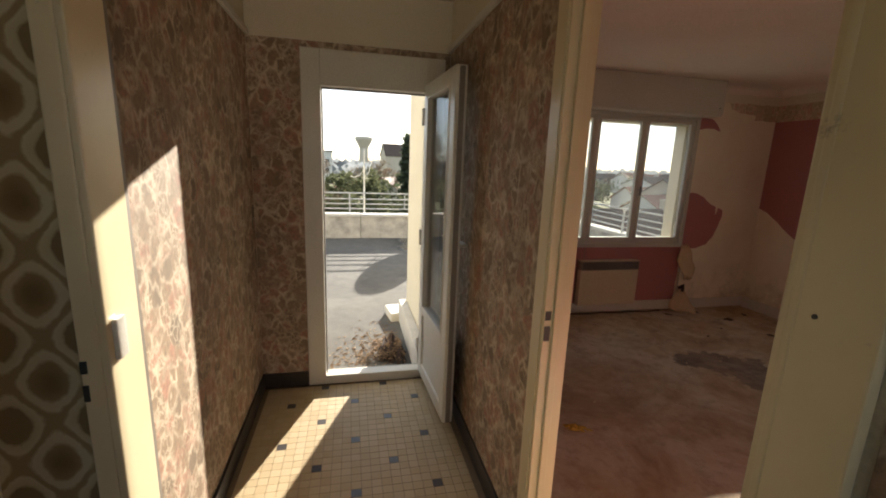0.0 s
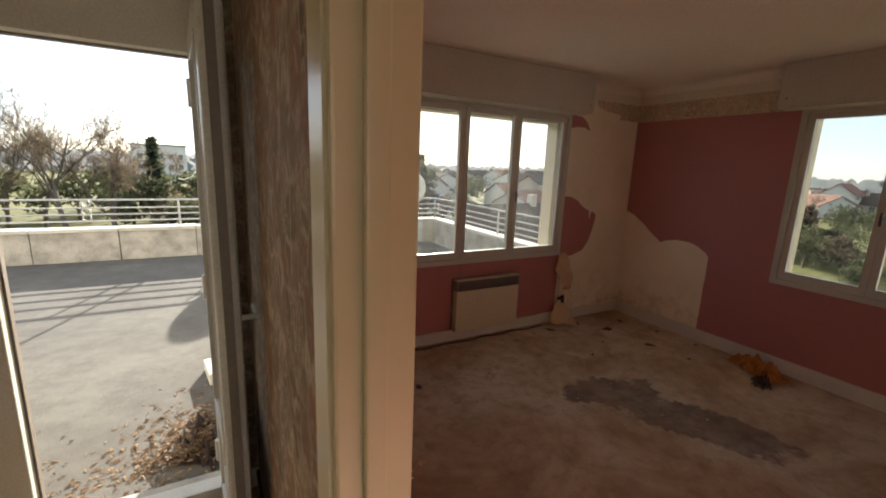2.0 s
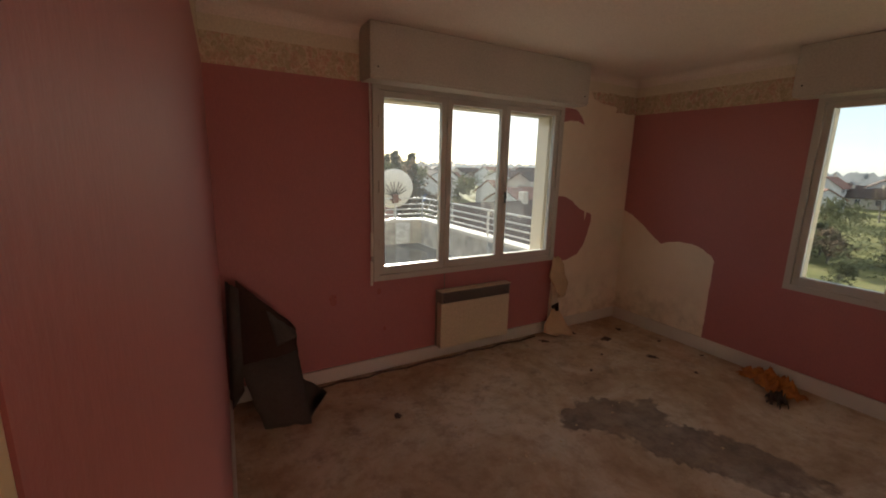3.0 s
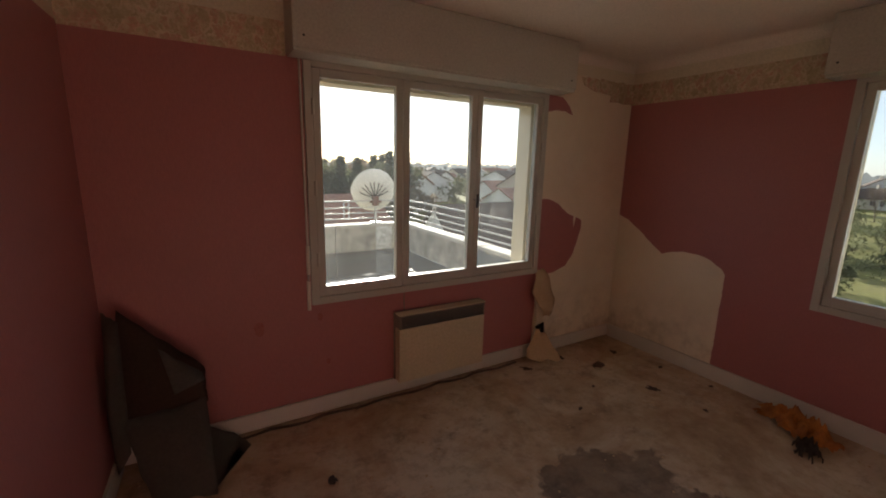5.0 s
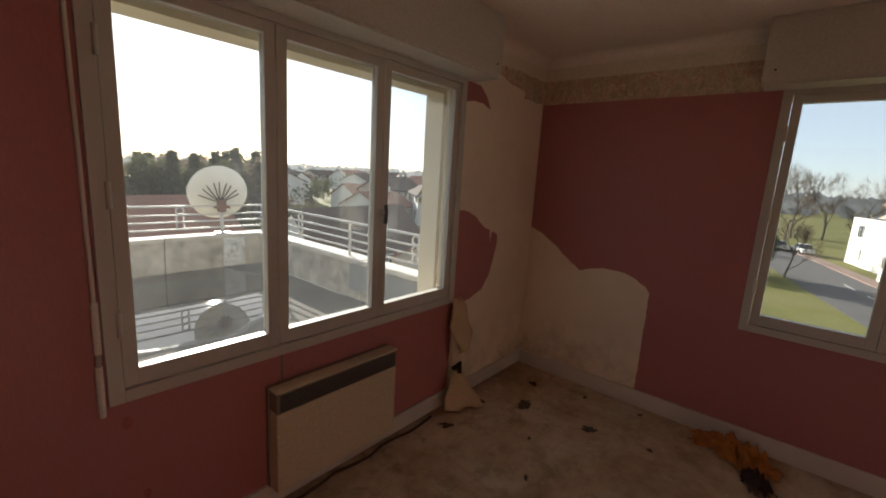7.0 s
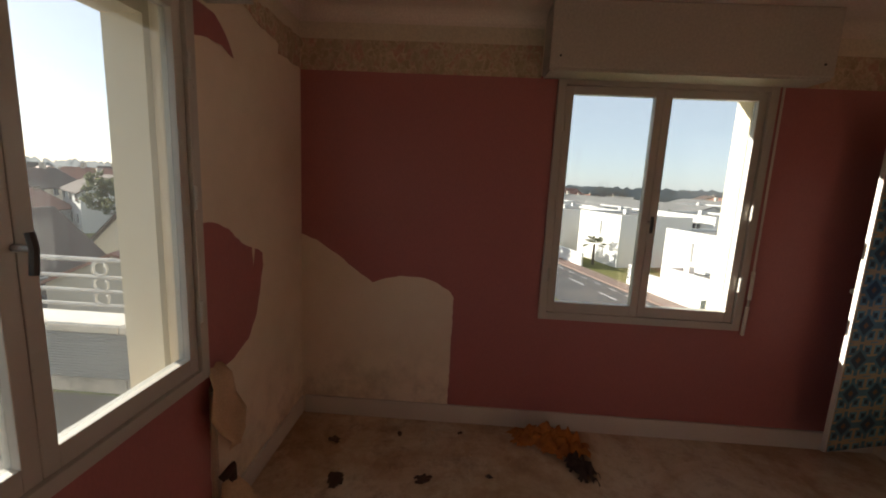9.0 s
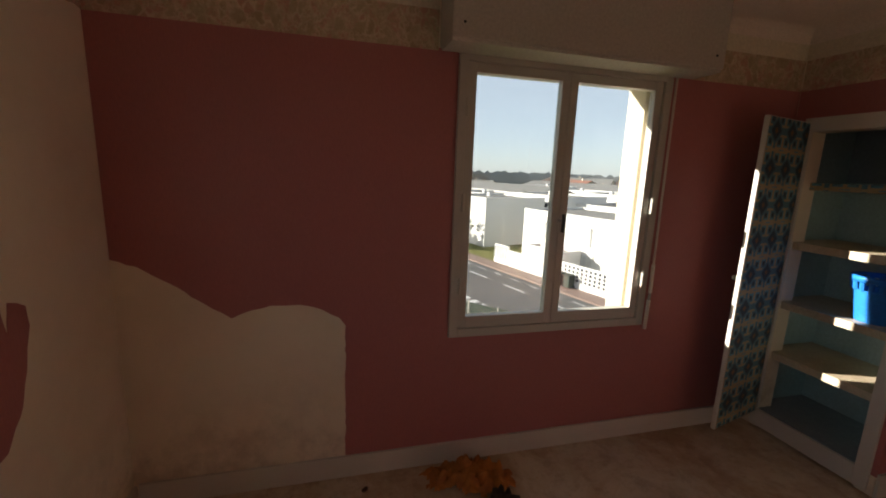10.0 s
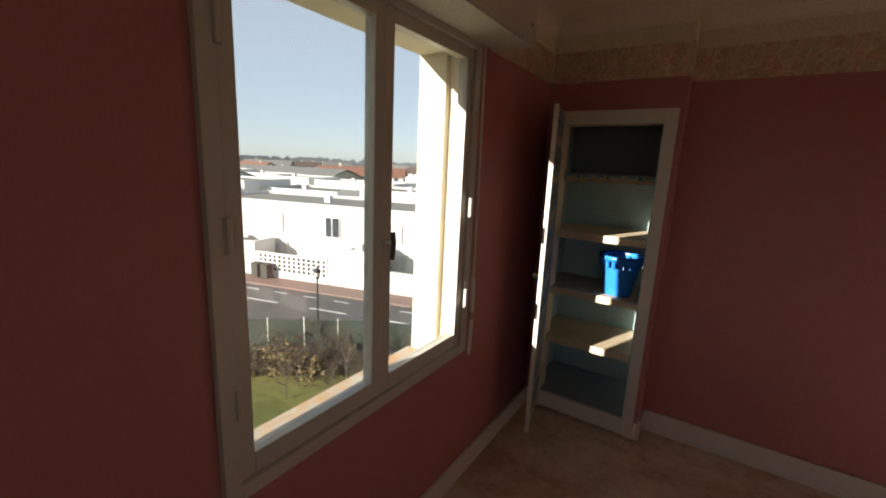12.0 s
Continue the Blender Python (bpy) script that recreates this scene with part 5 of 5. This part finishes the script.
for i in range(75):
    az = radians(rr.uniform(24, 80))
    dd = rr.uniform(72, 230) if az < 1.08 else rr.uniform(130, 250)
    gable_house(dd * math.sin(az), dd * math.cos(az), rr.choice((10, 100, 30, 60)) + rr.uniform(-8, 8), rr.uniform(9, 16), rr.uniform(7, 9), rr.choice((2.7, 4.9)), rr.uniform(1.8, 2.8), rr.choice(("whitewall", "whitewall", "beigewall")), rr.choice(("slate", "slate", "terracotta")), "suburban house with pale walls in the distance")
for i in range(28):
    az = radians(rr.uniform(96, 150))
    dd = rr.uniform(150, 270)
    gable_house(dd * math.sin(az), dd * math.cos(az), rr.uniform(0, 180), rr.uniform(10, 22), rr.uniform(8, 11), rr.choice((2.7, 4.9)), rr.uniform(1.8, 2.6), rr.choice(("whitewall", "beigewall")), rr.choice(("slate", "greyroof", "greyroof", "terracotta")), "suburban house with pale walls in the distance")
gable_house(82, -78, 35, 22, 10, 5.0, 2.0, "whitewall", "terracotta", "long white house with a terracotta roof")
gable_house(98, -28, 15, 60, 22, 3.2, 3.0, "whitewall", "greyroof", "large grey-roofed workshop hall")
gable_house(92, -58, 15, 40, 20, 4.0, 2.5, "beigewall", "greyroof", "large grey-roofed workshop hall")
# apartment block and water tower to the north
ap = thing("apartment_block", "white flat-roofed apartment block among trees", "building", pose(-13, 150, G, 0, 0, 12))
part("wall", boxes((-6, 7, 0, 10, 0, 11)), M["whitewall"], ap)
part("roof", boxes((-6.3, 7.3, -0.3, 10.3, 11, 11.4)), M["gravelroof"], ap)
for i in range(5):
    for j in range(3):
        opening(ap, -4.6 + i * 2.5, 0, 1.2 + j * 3, 1.1, 1.4)
wt = thing("water_tower", "concrete water tower with a flared top", "water tower", pose(9, 300, G))
part("shaft", lathe([(0, 0), (3.4, 0), (3.0, 17), (0, 17)], 20), M["beigewall"], wt)
part("tank", lathe([(0, 17), (3.0, 17), (5.9, 22.5), (5.9, 24), (4.5, 24.6), (0, 25)], 24), M["beigewall"], wt)
gable_house(21, 190, 8, 14, 12, 11, 5, "beigewall", "slate", "tall beige house with a dark pointed roof")
gable_house(9, 90, 60, 11, 8, 2.8, 2.4, "beigewall", "terracotta", "low house half hidden by hedges")


# ---- trees ----
def leaves(rng, pts, size, n_each, spread):
    v, f = [], []
    for p in pts:
        for _ in range(n_each):
            c = Vector(p) + Vector((rng.gauss(0, spread), rng.gauss(0, spread), rng.gauss(0, spread * 0.8)))
            a, b = Vector((rng.gauss(0, 1), rng.gauss(0, 1), rng.gauss(0, 1))).normalized(), Vector((rng.gauss(0, 1), rng.gauss(0, 1), rng.gauss(0, 1))).normalized()
            s, k = size * rng.uniform(0.6, 1.4), len(v)
            v += [c - a * s, c + b * s * 0.6, c + a * s, c - b * s * 0.6]
            f.append((k, k + 1, k + 2, k + 3))
    return v, f


def limbs(bm, rng, p, d, length, r, depth, tips):
    """A forking limb."""
    pts = [p]
    for i in range(3):
        d = (d + Vector((rng.gauss(0, 0.14), rng.gauss(0, 0.14), rng.gauss(0.05, 0.1)))).normalized()
        pts.append(pts[-1] + d * length / 3)
    tube(bm, pts, r, 5 if depth > 1 else 3, r * 0.55)
    tips.append(pts[-1])
    if depth:
        for _ in range(rng.choice((3, 3, 4))):
            q = pts[rng.choice((1, 2, 3, 3))]
            nd = (d + Vector((rng.gauss(0, 0.65), rng.gauss(0, 0.65), rng.gauss(0.15, 0.35)))).normalized()
            limbs(bm, rng, q, nd, length * rng.uniform(0.55, 0.8), r * 0.5, depth - 1, tips)


def bare_tree(x, y, h, seed, label="bare winter tree with fine twigs", base=G, depth=4):
    rng = random.Random(seed)
    t = thing("bare_tree", label, "tree", pose(x, y, base), "bare trees")
    bm, tips = bmesh.new(), []
    limbs(bm, rng, Vector((0, 0, 0)), Vector((0, 0, 1)), h * 0.34, h * 0.016, depth, tips)
    part("trunk", bm, M["bark"], t)
    v, f = [], []
    for p in tips:
        for _ in range(12):
            e = p + Vector((rng.gauss(0, 1), rng.gauss(0, 1), rng.gauss(0.4, 0.8))).normalized() * h * rng.uniform(0.05, 0.13)
            s = Vector((rng.gauss(0, 1), rng.gauss(0, 1), 0)).normalized() * h * 0.0016
            k = len(v)
            v += [p - s, p + s, e]
            f.append((k, k + 1, k + 2))
    c = tagged(new("crown", raw("crown", v, f, M["twig"])), "fine bare twigs")
    c.parent = t
    return t


def conifer(x, y, h, wd, seed, mat="conifer", base=G, label="dark green conifer with ragged outline"):
    rng = random.Random(seed)
    t = thing("conifer", label, "tree", pose(x, y, base), "conifers")
    part("trunk", tube(bmesh.new(), [(0, 0, 0), (0.1, 0, h * 0.5), (0, 0, h * 0.97)], h * 0.02, 7, 0.02), M["bark"], t)
    pts = []
    for i in range(260):
        k = rng.random() ** 0.8
        a, r = rng.uniform(0, 6.3), wd * (1 - k) * rng.uniform(0.35, 1.1) * (0.75 + 0.25 * math.sin(k * 40))
        pts.append((r * math.cos(a), r * math.sin(a), h * (0.1 + 0.88 * k) - 0.12 * r))
    v, f = leaves(rng, pts, h * 0.03, 9, h * 0.022)
    tagged(new("crown", raw("crown", v, f, M[mat])), "ragged needles").parent = t
    return t


def broad(x, y, h, wd, seed, mat="leaf", base=G, label="evergreen tree with dense uneven crown", name="evergreen_tree", n=230, leaf=0.035):
    rng = random.Random(seed)
    t = thing(name, label, "tree", pose(x, y, base), "evergreens")
    bm, tips = bmesh.new(), []
    limbs(bm, rng, Vector((0, 0, 0)), Vector((0, 0, 1)), h * 0.3, h * 0.03, 2, tips)
    part("trunk", bm, M["bark"], t)
    lumps = [(Vector((rng.gauss(0, wd * 0.4), rng.gauss(0, wd * 0.4), h * rng.uniform(0.18, 0.82))), wd * rng.uniform(0.3, 0.55)) for _ in range(8)]
    pts = []
    for i in range(n):
        c, r = rng.choice(lumps)
        dv = Vector((rng.gauss(0, 1), rng.gauss(0, 1), rng.gauss(0, 1))).normalized()
        pts.append(c + dv * r * rng.uniform(0.6, 1.05))
    v, f = leaves(rng, pts, h * leaf, 9, h * 0.025)
    tagged(new("crown", raw("crown", v, f, M[mat])), "dense leaves").parent = t
    return t


def at(az, dist):
    return dist * math.sin(radians(az)), dist * math.cos(radians(az))


for i, (az, dist, h) in enumerate(((-12.5, 52, 17.0), (-9.0, 55, 16.5), (-17, 60, 14), (-22, 66, 13), (1.5, 75, 9.5), (16.5, 85, 10.5), (21, 90, 11), (27, 160, 11), (-5, 78, 9), (5, 85, 9), (-6.5, 70, 13), (-14.5, 64, 15), (-19.5, 58, 13), (-3.5, 90, 12), (-24, 60, 14), (3, 100, 12))):
    bare_tree(*at(az, dist), h, 40 + i)
for i, (az, dist, h) in enumerate(((82, 90, 10), (88, 100, 11), (106, 120, 12), (109, 125, 11), (85, 75, 9), (93, 110, 9), (70, 100, 9), (76, 110, 9))):
    bare_tree(*at(az, dist), h, 60 + i, depth=3)
for i, (az, dist, h, w) in enumerate(((-5.2, 66, 10.5, 2.6), (7.6, 58, 12, 2.5), (17.2, 70, 9.4, 2.4), (19.5, 74, 8.6, 2.4), (22.5, 72, 9.6, 2.6), (23.6, 74, 9.2, 2.5), (14, 90, 9, 2.5))):
    conifer(*at(az, dist), h, w, 80 + i)
for i, (az, dist, h, w) in enumerate(((-7.5, 62, 6.5, 3.4), (-2, 58, 6.5, 3.2), (2.2, 60, 7.2, 3.4), (4.4, 52, 5.5, 3), (8, 44, 5.3, 2.6), (10.5, 46, 6, 2.8), (12.5, 60, 7.5, 3.4), (15.5, 62, 7.8, 3.6), (18.5, 60, 7.6, 3.4), (21, 62, 7.4, 3.4), (24, 64, 7.0, 3.3), (-12, 70, 6.5, 3.5), (-17, 72, 6.5, 3.5), (-1, 48, 4.8, 2.2), (1.8, 44, 5.0, 2.2), (6, 42, 4.8, 2.0))):
    broad(*at(az, dist), h, w, 100 + i)
for i, (az, dist, h, w) in enumerate(((49, 62, 7.5, 3.6), (72, 60, 3.6, 2.0), (112, 74, 5.6, 2.4), (73.5, 43, 2.6, 1.5), (78, 80, 5, 3), (67, 60, 4, 2.2))):
    broad(*at(az, dist), h, w, 130 + i)
for i in range(50):
    rr2 = random.Random(300 + i)
    broad(*at(rr2.uniform(26, 82), rr2.uniform(60, 190)), rr2.uniform(3.5, 7), rr2.uniform(1.8, 3.4), 150 + i, "leaf" if i % 3 else "twig", n=110)
for i, (x, y) in enumerate(((20, 33), (17, 40), (27, 38), (38, 36), (19, 24), (29, 47))):
    broad(x, y, 2.6, 1.6, 200 + i, label="garden shrub with mixed green leaves", name="shrub", n=110)
for i in range(30):
    rr2 = random.Random(500 + i)
    broad(*at(rr2.uniform(-30, 13), rr2.uniform(58, 95)), rr2.uniform(4.5, 7.5), rr2.uniform(2.6, 3.8), 520 + i, "twig" if i % 2 else "leaf", label="dense winter hedge tree at the park's edge", n=150)
broad(56.3, 6.0, 8.0, 3.3, 141, "conifer", label="large dark round evergreen on the lawn", n=2200, leaf=0.017)
bare_tree(56.5, 2.4, 7.0, 142, "gnarled pale bare tree on the lawn")
for i, (az, dist, h) in enumerate(((83, 118, 12), (86, 112, 16), (88.5, 108, 17), (91, 112, 16), (94, 118, 14))):
    bare_tree(*at(az, dist), h, 160 + i, "tall bare tree beyond the parked cars")
for i in range(22):
    rr2 = random.Random(700 + i)
    az, dist = 14.5 + 11.5 * i / 21 + rr2.uniform(-0.4, 0.4), rr2.uniform(58, 82)
    if i % 4 == 1:
        conifer(*at(az, dist), rr2.uniform(8.6, 10.4), 3.3, 720 + i)
    else:
        broad(*at(az, dist), rr2.uniform(7.8, 9.8), rr2.uniform(3.0, 3.8), 720 + i, "twig" if i % 3 else "leaf", label="tall mixed tree in the belt beyond the terrace", n=420, leaf=0.02)
for i in range(34):
    rr2 = random.Random(900 + i)
    broad(*at(rr2.uniform(58, 81), rr2.uniform(48, 105)), rr2.uniform(1.8, 4.2), rr2.uniform(1.4, 2.8), 920 + i, "leaf" if i % 3 else "twig", label="garden hedge clump on the far lawn", name="hedge_clump", n=160, leaf=0.03)
# palm in a front garden
pm = thing("palm", "small green fan palm in a front garden", "palm", ST @ pose(18.2, -2.6, 0))
part("trunk", tube(bmesh.new(), [(0, 0, 0), (0.05, 0, 1.2), (0, 0, 2.3)], 0.16, 8, 0.12), M["bark"], pm)
_rng = random.Random(2)
for i in range(16):
    a, el = i * 2.4, _rng.uniform(-0.3, 0.9)
    dv = Vector((math.cos(a) * math.cos(el), math.sin(a) * math.cos(el), math.sin(el)))
    bm = bmesh.new()
    for j in range(7):
        o = dv.cross(Vector((0, 0, 1))).normalized() * (j - 3) * 0.16
        b0 = Vector((0, 0, 2.3)) + dv * 0.5
        vs = [bm.verts.new(q) for q in (b0, b0 + dv * 0.4 + o * 0.8 + Vector((0, 0, 0.02)), b0 + dv * 0.75 + o * 1.3 - Vector((0, 0, 0.12)))]
        bm.faces.new(vs)
        vs2 = [bm.verts.new(q) for q in (b0, b0 + dv * 0.75 + o * 1.3 - Vector((0, 0, 0.12)), b0 + dv * 0.5 + o * 0.5)]
        bm.faces.new(vs2)
    part("frond", bm, M["leaf"], pm)
# garden under the east window, its fence and lamp
fn = thing("garden_fence", "green mesh fence on grey posts round the garden", "fence")
pts = [(25.5, -1.5), (23.4, -4.2), (20.8, -6.6), (18.3, -8.6), (15.8, -10.3), (12.5, -12.2), (8.5, -14)]
for (a, b), (c, e) in zip(pts, pts[1:]):
    n = Vector((e - b, a - c, 0)).normalized() * 0.02
    part("mesh_panel", prism([(a, b), (c, e), (c + n.x, e + n.y), (a + n.x, b + n.y)], G + 0.05, G + 1.4), M["greenmesh"], fn)
    part("post", tube(bmesh.new(), [(a, b, G), (a, b, G + 1.55)], 0.05), M["coping"], fn)
    part("post", tube(bmesh.new(), [((a + c) / 2, (b + e) / 2, G), ((a + c) / 2, (b + e) / 2, G + 1.5)], 0.04), M["coping"], fn)
    part("top_rail", tube(bmesh.new(), [(a, b, G + 1.42), (c, e, G + 1.42)], 0.02), M["greenmesh"], fn)
for i, (x, y, h) in enumerate(((15.5, -5.5, 1.6), (17, -6.5, 1.8), (14.5, -7.5, 2.2), (18.5, -7.2, 1.5), (16, -8.5, 1.7), (13.5, -9.5, 2.4), (20, -5.6, 1.3), (12.5, -8, 2.0), (17.6, -8.4, 2.0), (16.3, -7.3, 1.6), (18.2, -6.0, 1.7), (15.2, -9.4, 2.1), (14, -6.4, 1.9), (19.3, -8.0, 1.5))):
    bare_tree(x, y, h * 1.3, 220 + i, "bare garden shrub with thin brown stems", depth=3)
for i in range(26):
    rr2 = random.Random(800 + i)
    k = rr2.random()
    bare_tree(14.2 + 4.4 * k + rr2.uniform(-0.8, 0.8), -8.6 + 2.6 * k + rr2.uniform(-0.9, 0.9), rr2.uniform(1.1, 2.2), 820 + i, "bare garden shrub with thin brown stems", depth=3)
for i, (x, y) in enumerate(((19.5, -4.6), (21.5, -5.2), (12, -6.5), (15, -10.5), (16.8, -9.2), (18.4, -8.6), (14.2, -8.6), (17.4, -7.2))):
    broad(x, y, 1.2, 0.9, 240 + i, "leaf" if i < 4 else "twig", label="low green garden shrub", name="shrub", n=80)
for i in range(12):
    rr2 = random.Random(860 + i)
    k = rr2.random()
    broad(14.4 + 4.2 * k + rr2.uniform(-0.6, 0.6), -8.4 + 2.6 * k + rr2.uniform(-0.7, 0.7), rr2.uniform(0.7, 1.2), rr2.uniform(0.6, 0.9), 870 + i, "pampas" if i % 3 == 0 else "twig", label="low brown winter shrub in the garden", name="shrub", n=90, leaf=0.05)
lp = thing("street_lamp", "black street lamp with lantern at the kerb", "street lamp", pose(19.9, -10.7, G))
part("pole", tube(bmesh.new(), [(0, 0, 0), (0, 0, 0.7), (0, 0, 2.6)], 0.07, 10, 0.04), M["black"], lp)
ln = part("lantern", lathe([(0.0, 2.6), (0.09, 2.6), (0.17, 2.95), (0.2, 3.0), (0.07, 3.15), (0.0, 3.2)], 8), M["black"], lp)
part("glass", lathe([(0.095, 2.64), (0.175, 2.93)], 8), M["bulbglass"], ln)


def car(m, mat, label):
    c = thing("car", label, "car", m, "parked cars")
    bm = boxes((-2.0, 2.0, -0.82, 0.82, 0.3, 0.85), bevel=0.12)
    part("body", bm, mat, c)
    bm = boxes((-1.3, 1.0, -0.72, 0.72, 0.85, 1.42))
    for v in bm.verts:
        if v.co.z > 1.2:
            v.co.x *= 0.72
            v.co.y *= 0.88
    part("cabin", bm, M["pane"], c, "dark windows")
    part("roof", boxes((-0.9, 0.7, -0.62, 0.62, 1.42, 1.46), bevel=0.015), mat, c)
    for sx in (-1.25, 1.25):
        for sy in (-0.84, 0.84):
            part("wheel", tube(bmesh.new(), [(sx, sy - 0.1, 0.32), (sx, sy + 0.1, 0.32)], 0.32, 14), M["black"], c)


for i in range(5):
    car(pose(82 + i * 1.5, 1 + i * 3.0, G, 0, 0, 20), (M["whitewall"], M["steel"], M["black"])[i % 3], "parked car beside the far lawn")
# far woods on the rim, distance haze painted into their colour
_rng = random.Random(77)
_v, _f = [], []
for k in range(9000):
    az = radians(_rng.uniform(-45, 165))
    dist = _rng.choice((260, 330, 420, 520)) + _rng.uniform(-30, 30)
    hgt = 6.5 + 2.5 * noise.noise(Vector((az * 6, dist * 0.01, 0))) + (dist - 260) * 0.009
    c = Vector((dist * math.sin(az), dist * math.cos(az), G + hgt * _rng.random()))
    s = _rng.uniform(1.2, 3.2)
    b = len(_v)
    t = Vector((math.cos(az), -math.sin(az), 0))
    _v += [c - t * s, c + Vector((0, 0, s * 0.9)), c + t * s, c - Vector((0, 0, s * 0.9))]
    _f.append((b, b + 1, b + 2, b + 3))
tagged(new("far_woods", raw("far_woods", _v, _f, M["farwood_haze"])), "horizon woods with haze put into their pale blue-grey colour", "woods", kind="stuff")

# ---- mosaic floor of the hall ----
_T, _P = 0.0469, 0.1875
tile_bm = boxes((0.001, _T - 0.001, 0.001, _T - 0.001, -0.0039, 0.0008))
tile_me = mesh_of("tile", tile_bm, M["tile"])
dark_me = mesh_of("dark_tile", boxes((0.001, _T - 0.001, 0.001, _T - 0.001, -0.0039, 0.001)), M["tiledark"])
mosaic = thing("floor_mosaic", "cream mosaic floor with small dark square insets", "floor", kind="structure")
ox, oy = -0.084 - _T / 2, 2.015 - _T / 2
v_all, f_all, count = [], [], 0
for i in range(-9, 17):
    for j in range(-64, 17):
        x, y = ox + i * _T, oy + j * _T
        if not (HALL_W + 0.015 < x and x + _T < west_hall(y) - 0.01 and y + _T < HALL_N - 0.014 and y > -1.0):
            continue
        dark = i % 4 == 0 and j % 4 == 0 and (i // 4 + j // 4) % 2 == 0
        if dark and y > 0.4:
            o = new("dark_tile", dark_me)
            o.location, o.parent = (x, y, 0), mosaic
        elif not dark and y > 2.18 and count < 300:
            o = new("tile", tile_me)
            o.location, o.parent = (x, y, 0), mosaic
            count += 1
        else:
            b = len(v_all)
            e = 0.001
            v_all += [(x + e, y + e, 0.0008), (x + _T - e, y + e, 0.0008), (x + _T - e, y + _T - e, 0.0008), (x + e, y + _T - e, 0.0008)] + [(x + e, y + e, -0.004), (x + _T - e, y + e, -0.004), (x + _T - e, y + _T - e, -0.004), (x + e, y + _T - e, -0.004)]
            f_all += [(b, b + 1, b + 2, b + 3)] + [(b + q, b + 4 + q, b + 4 + (q + 1) % 4, b + (q + 1) % 4) for q in range(4)]
o = tagged(new("tile_field", raw("tile_field", v_all, f_all, M["tilefield"])), "small cream mosaic tiles", kind="stuff")
o.parent = mosaic
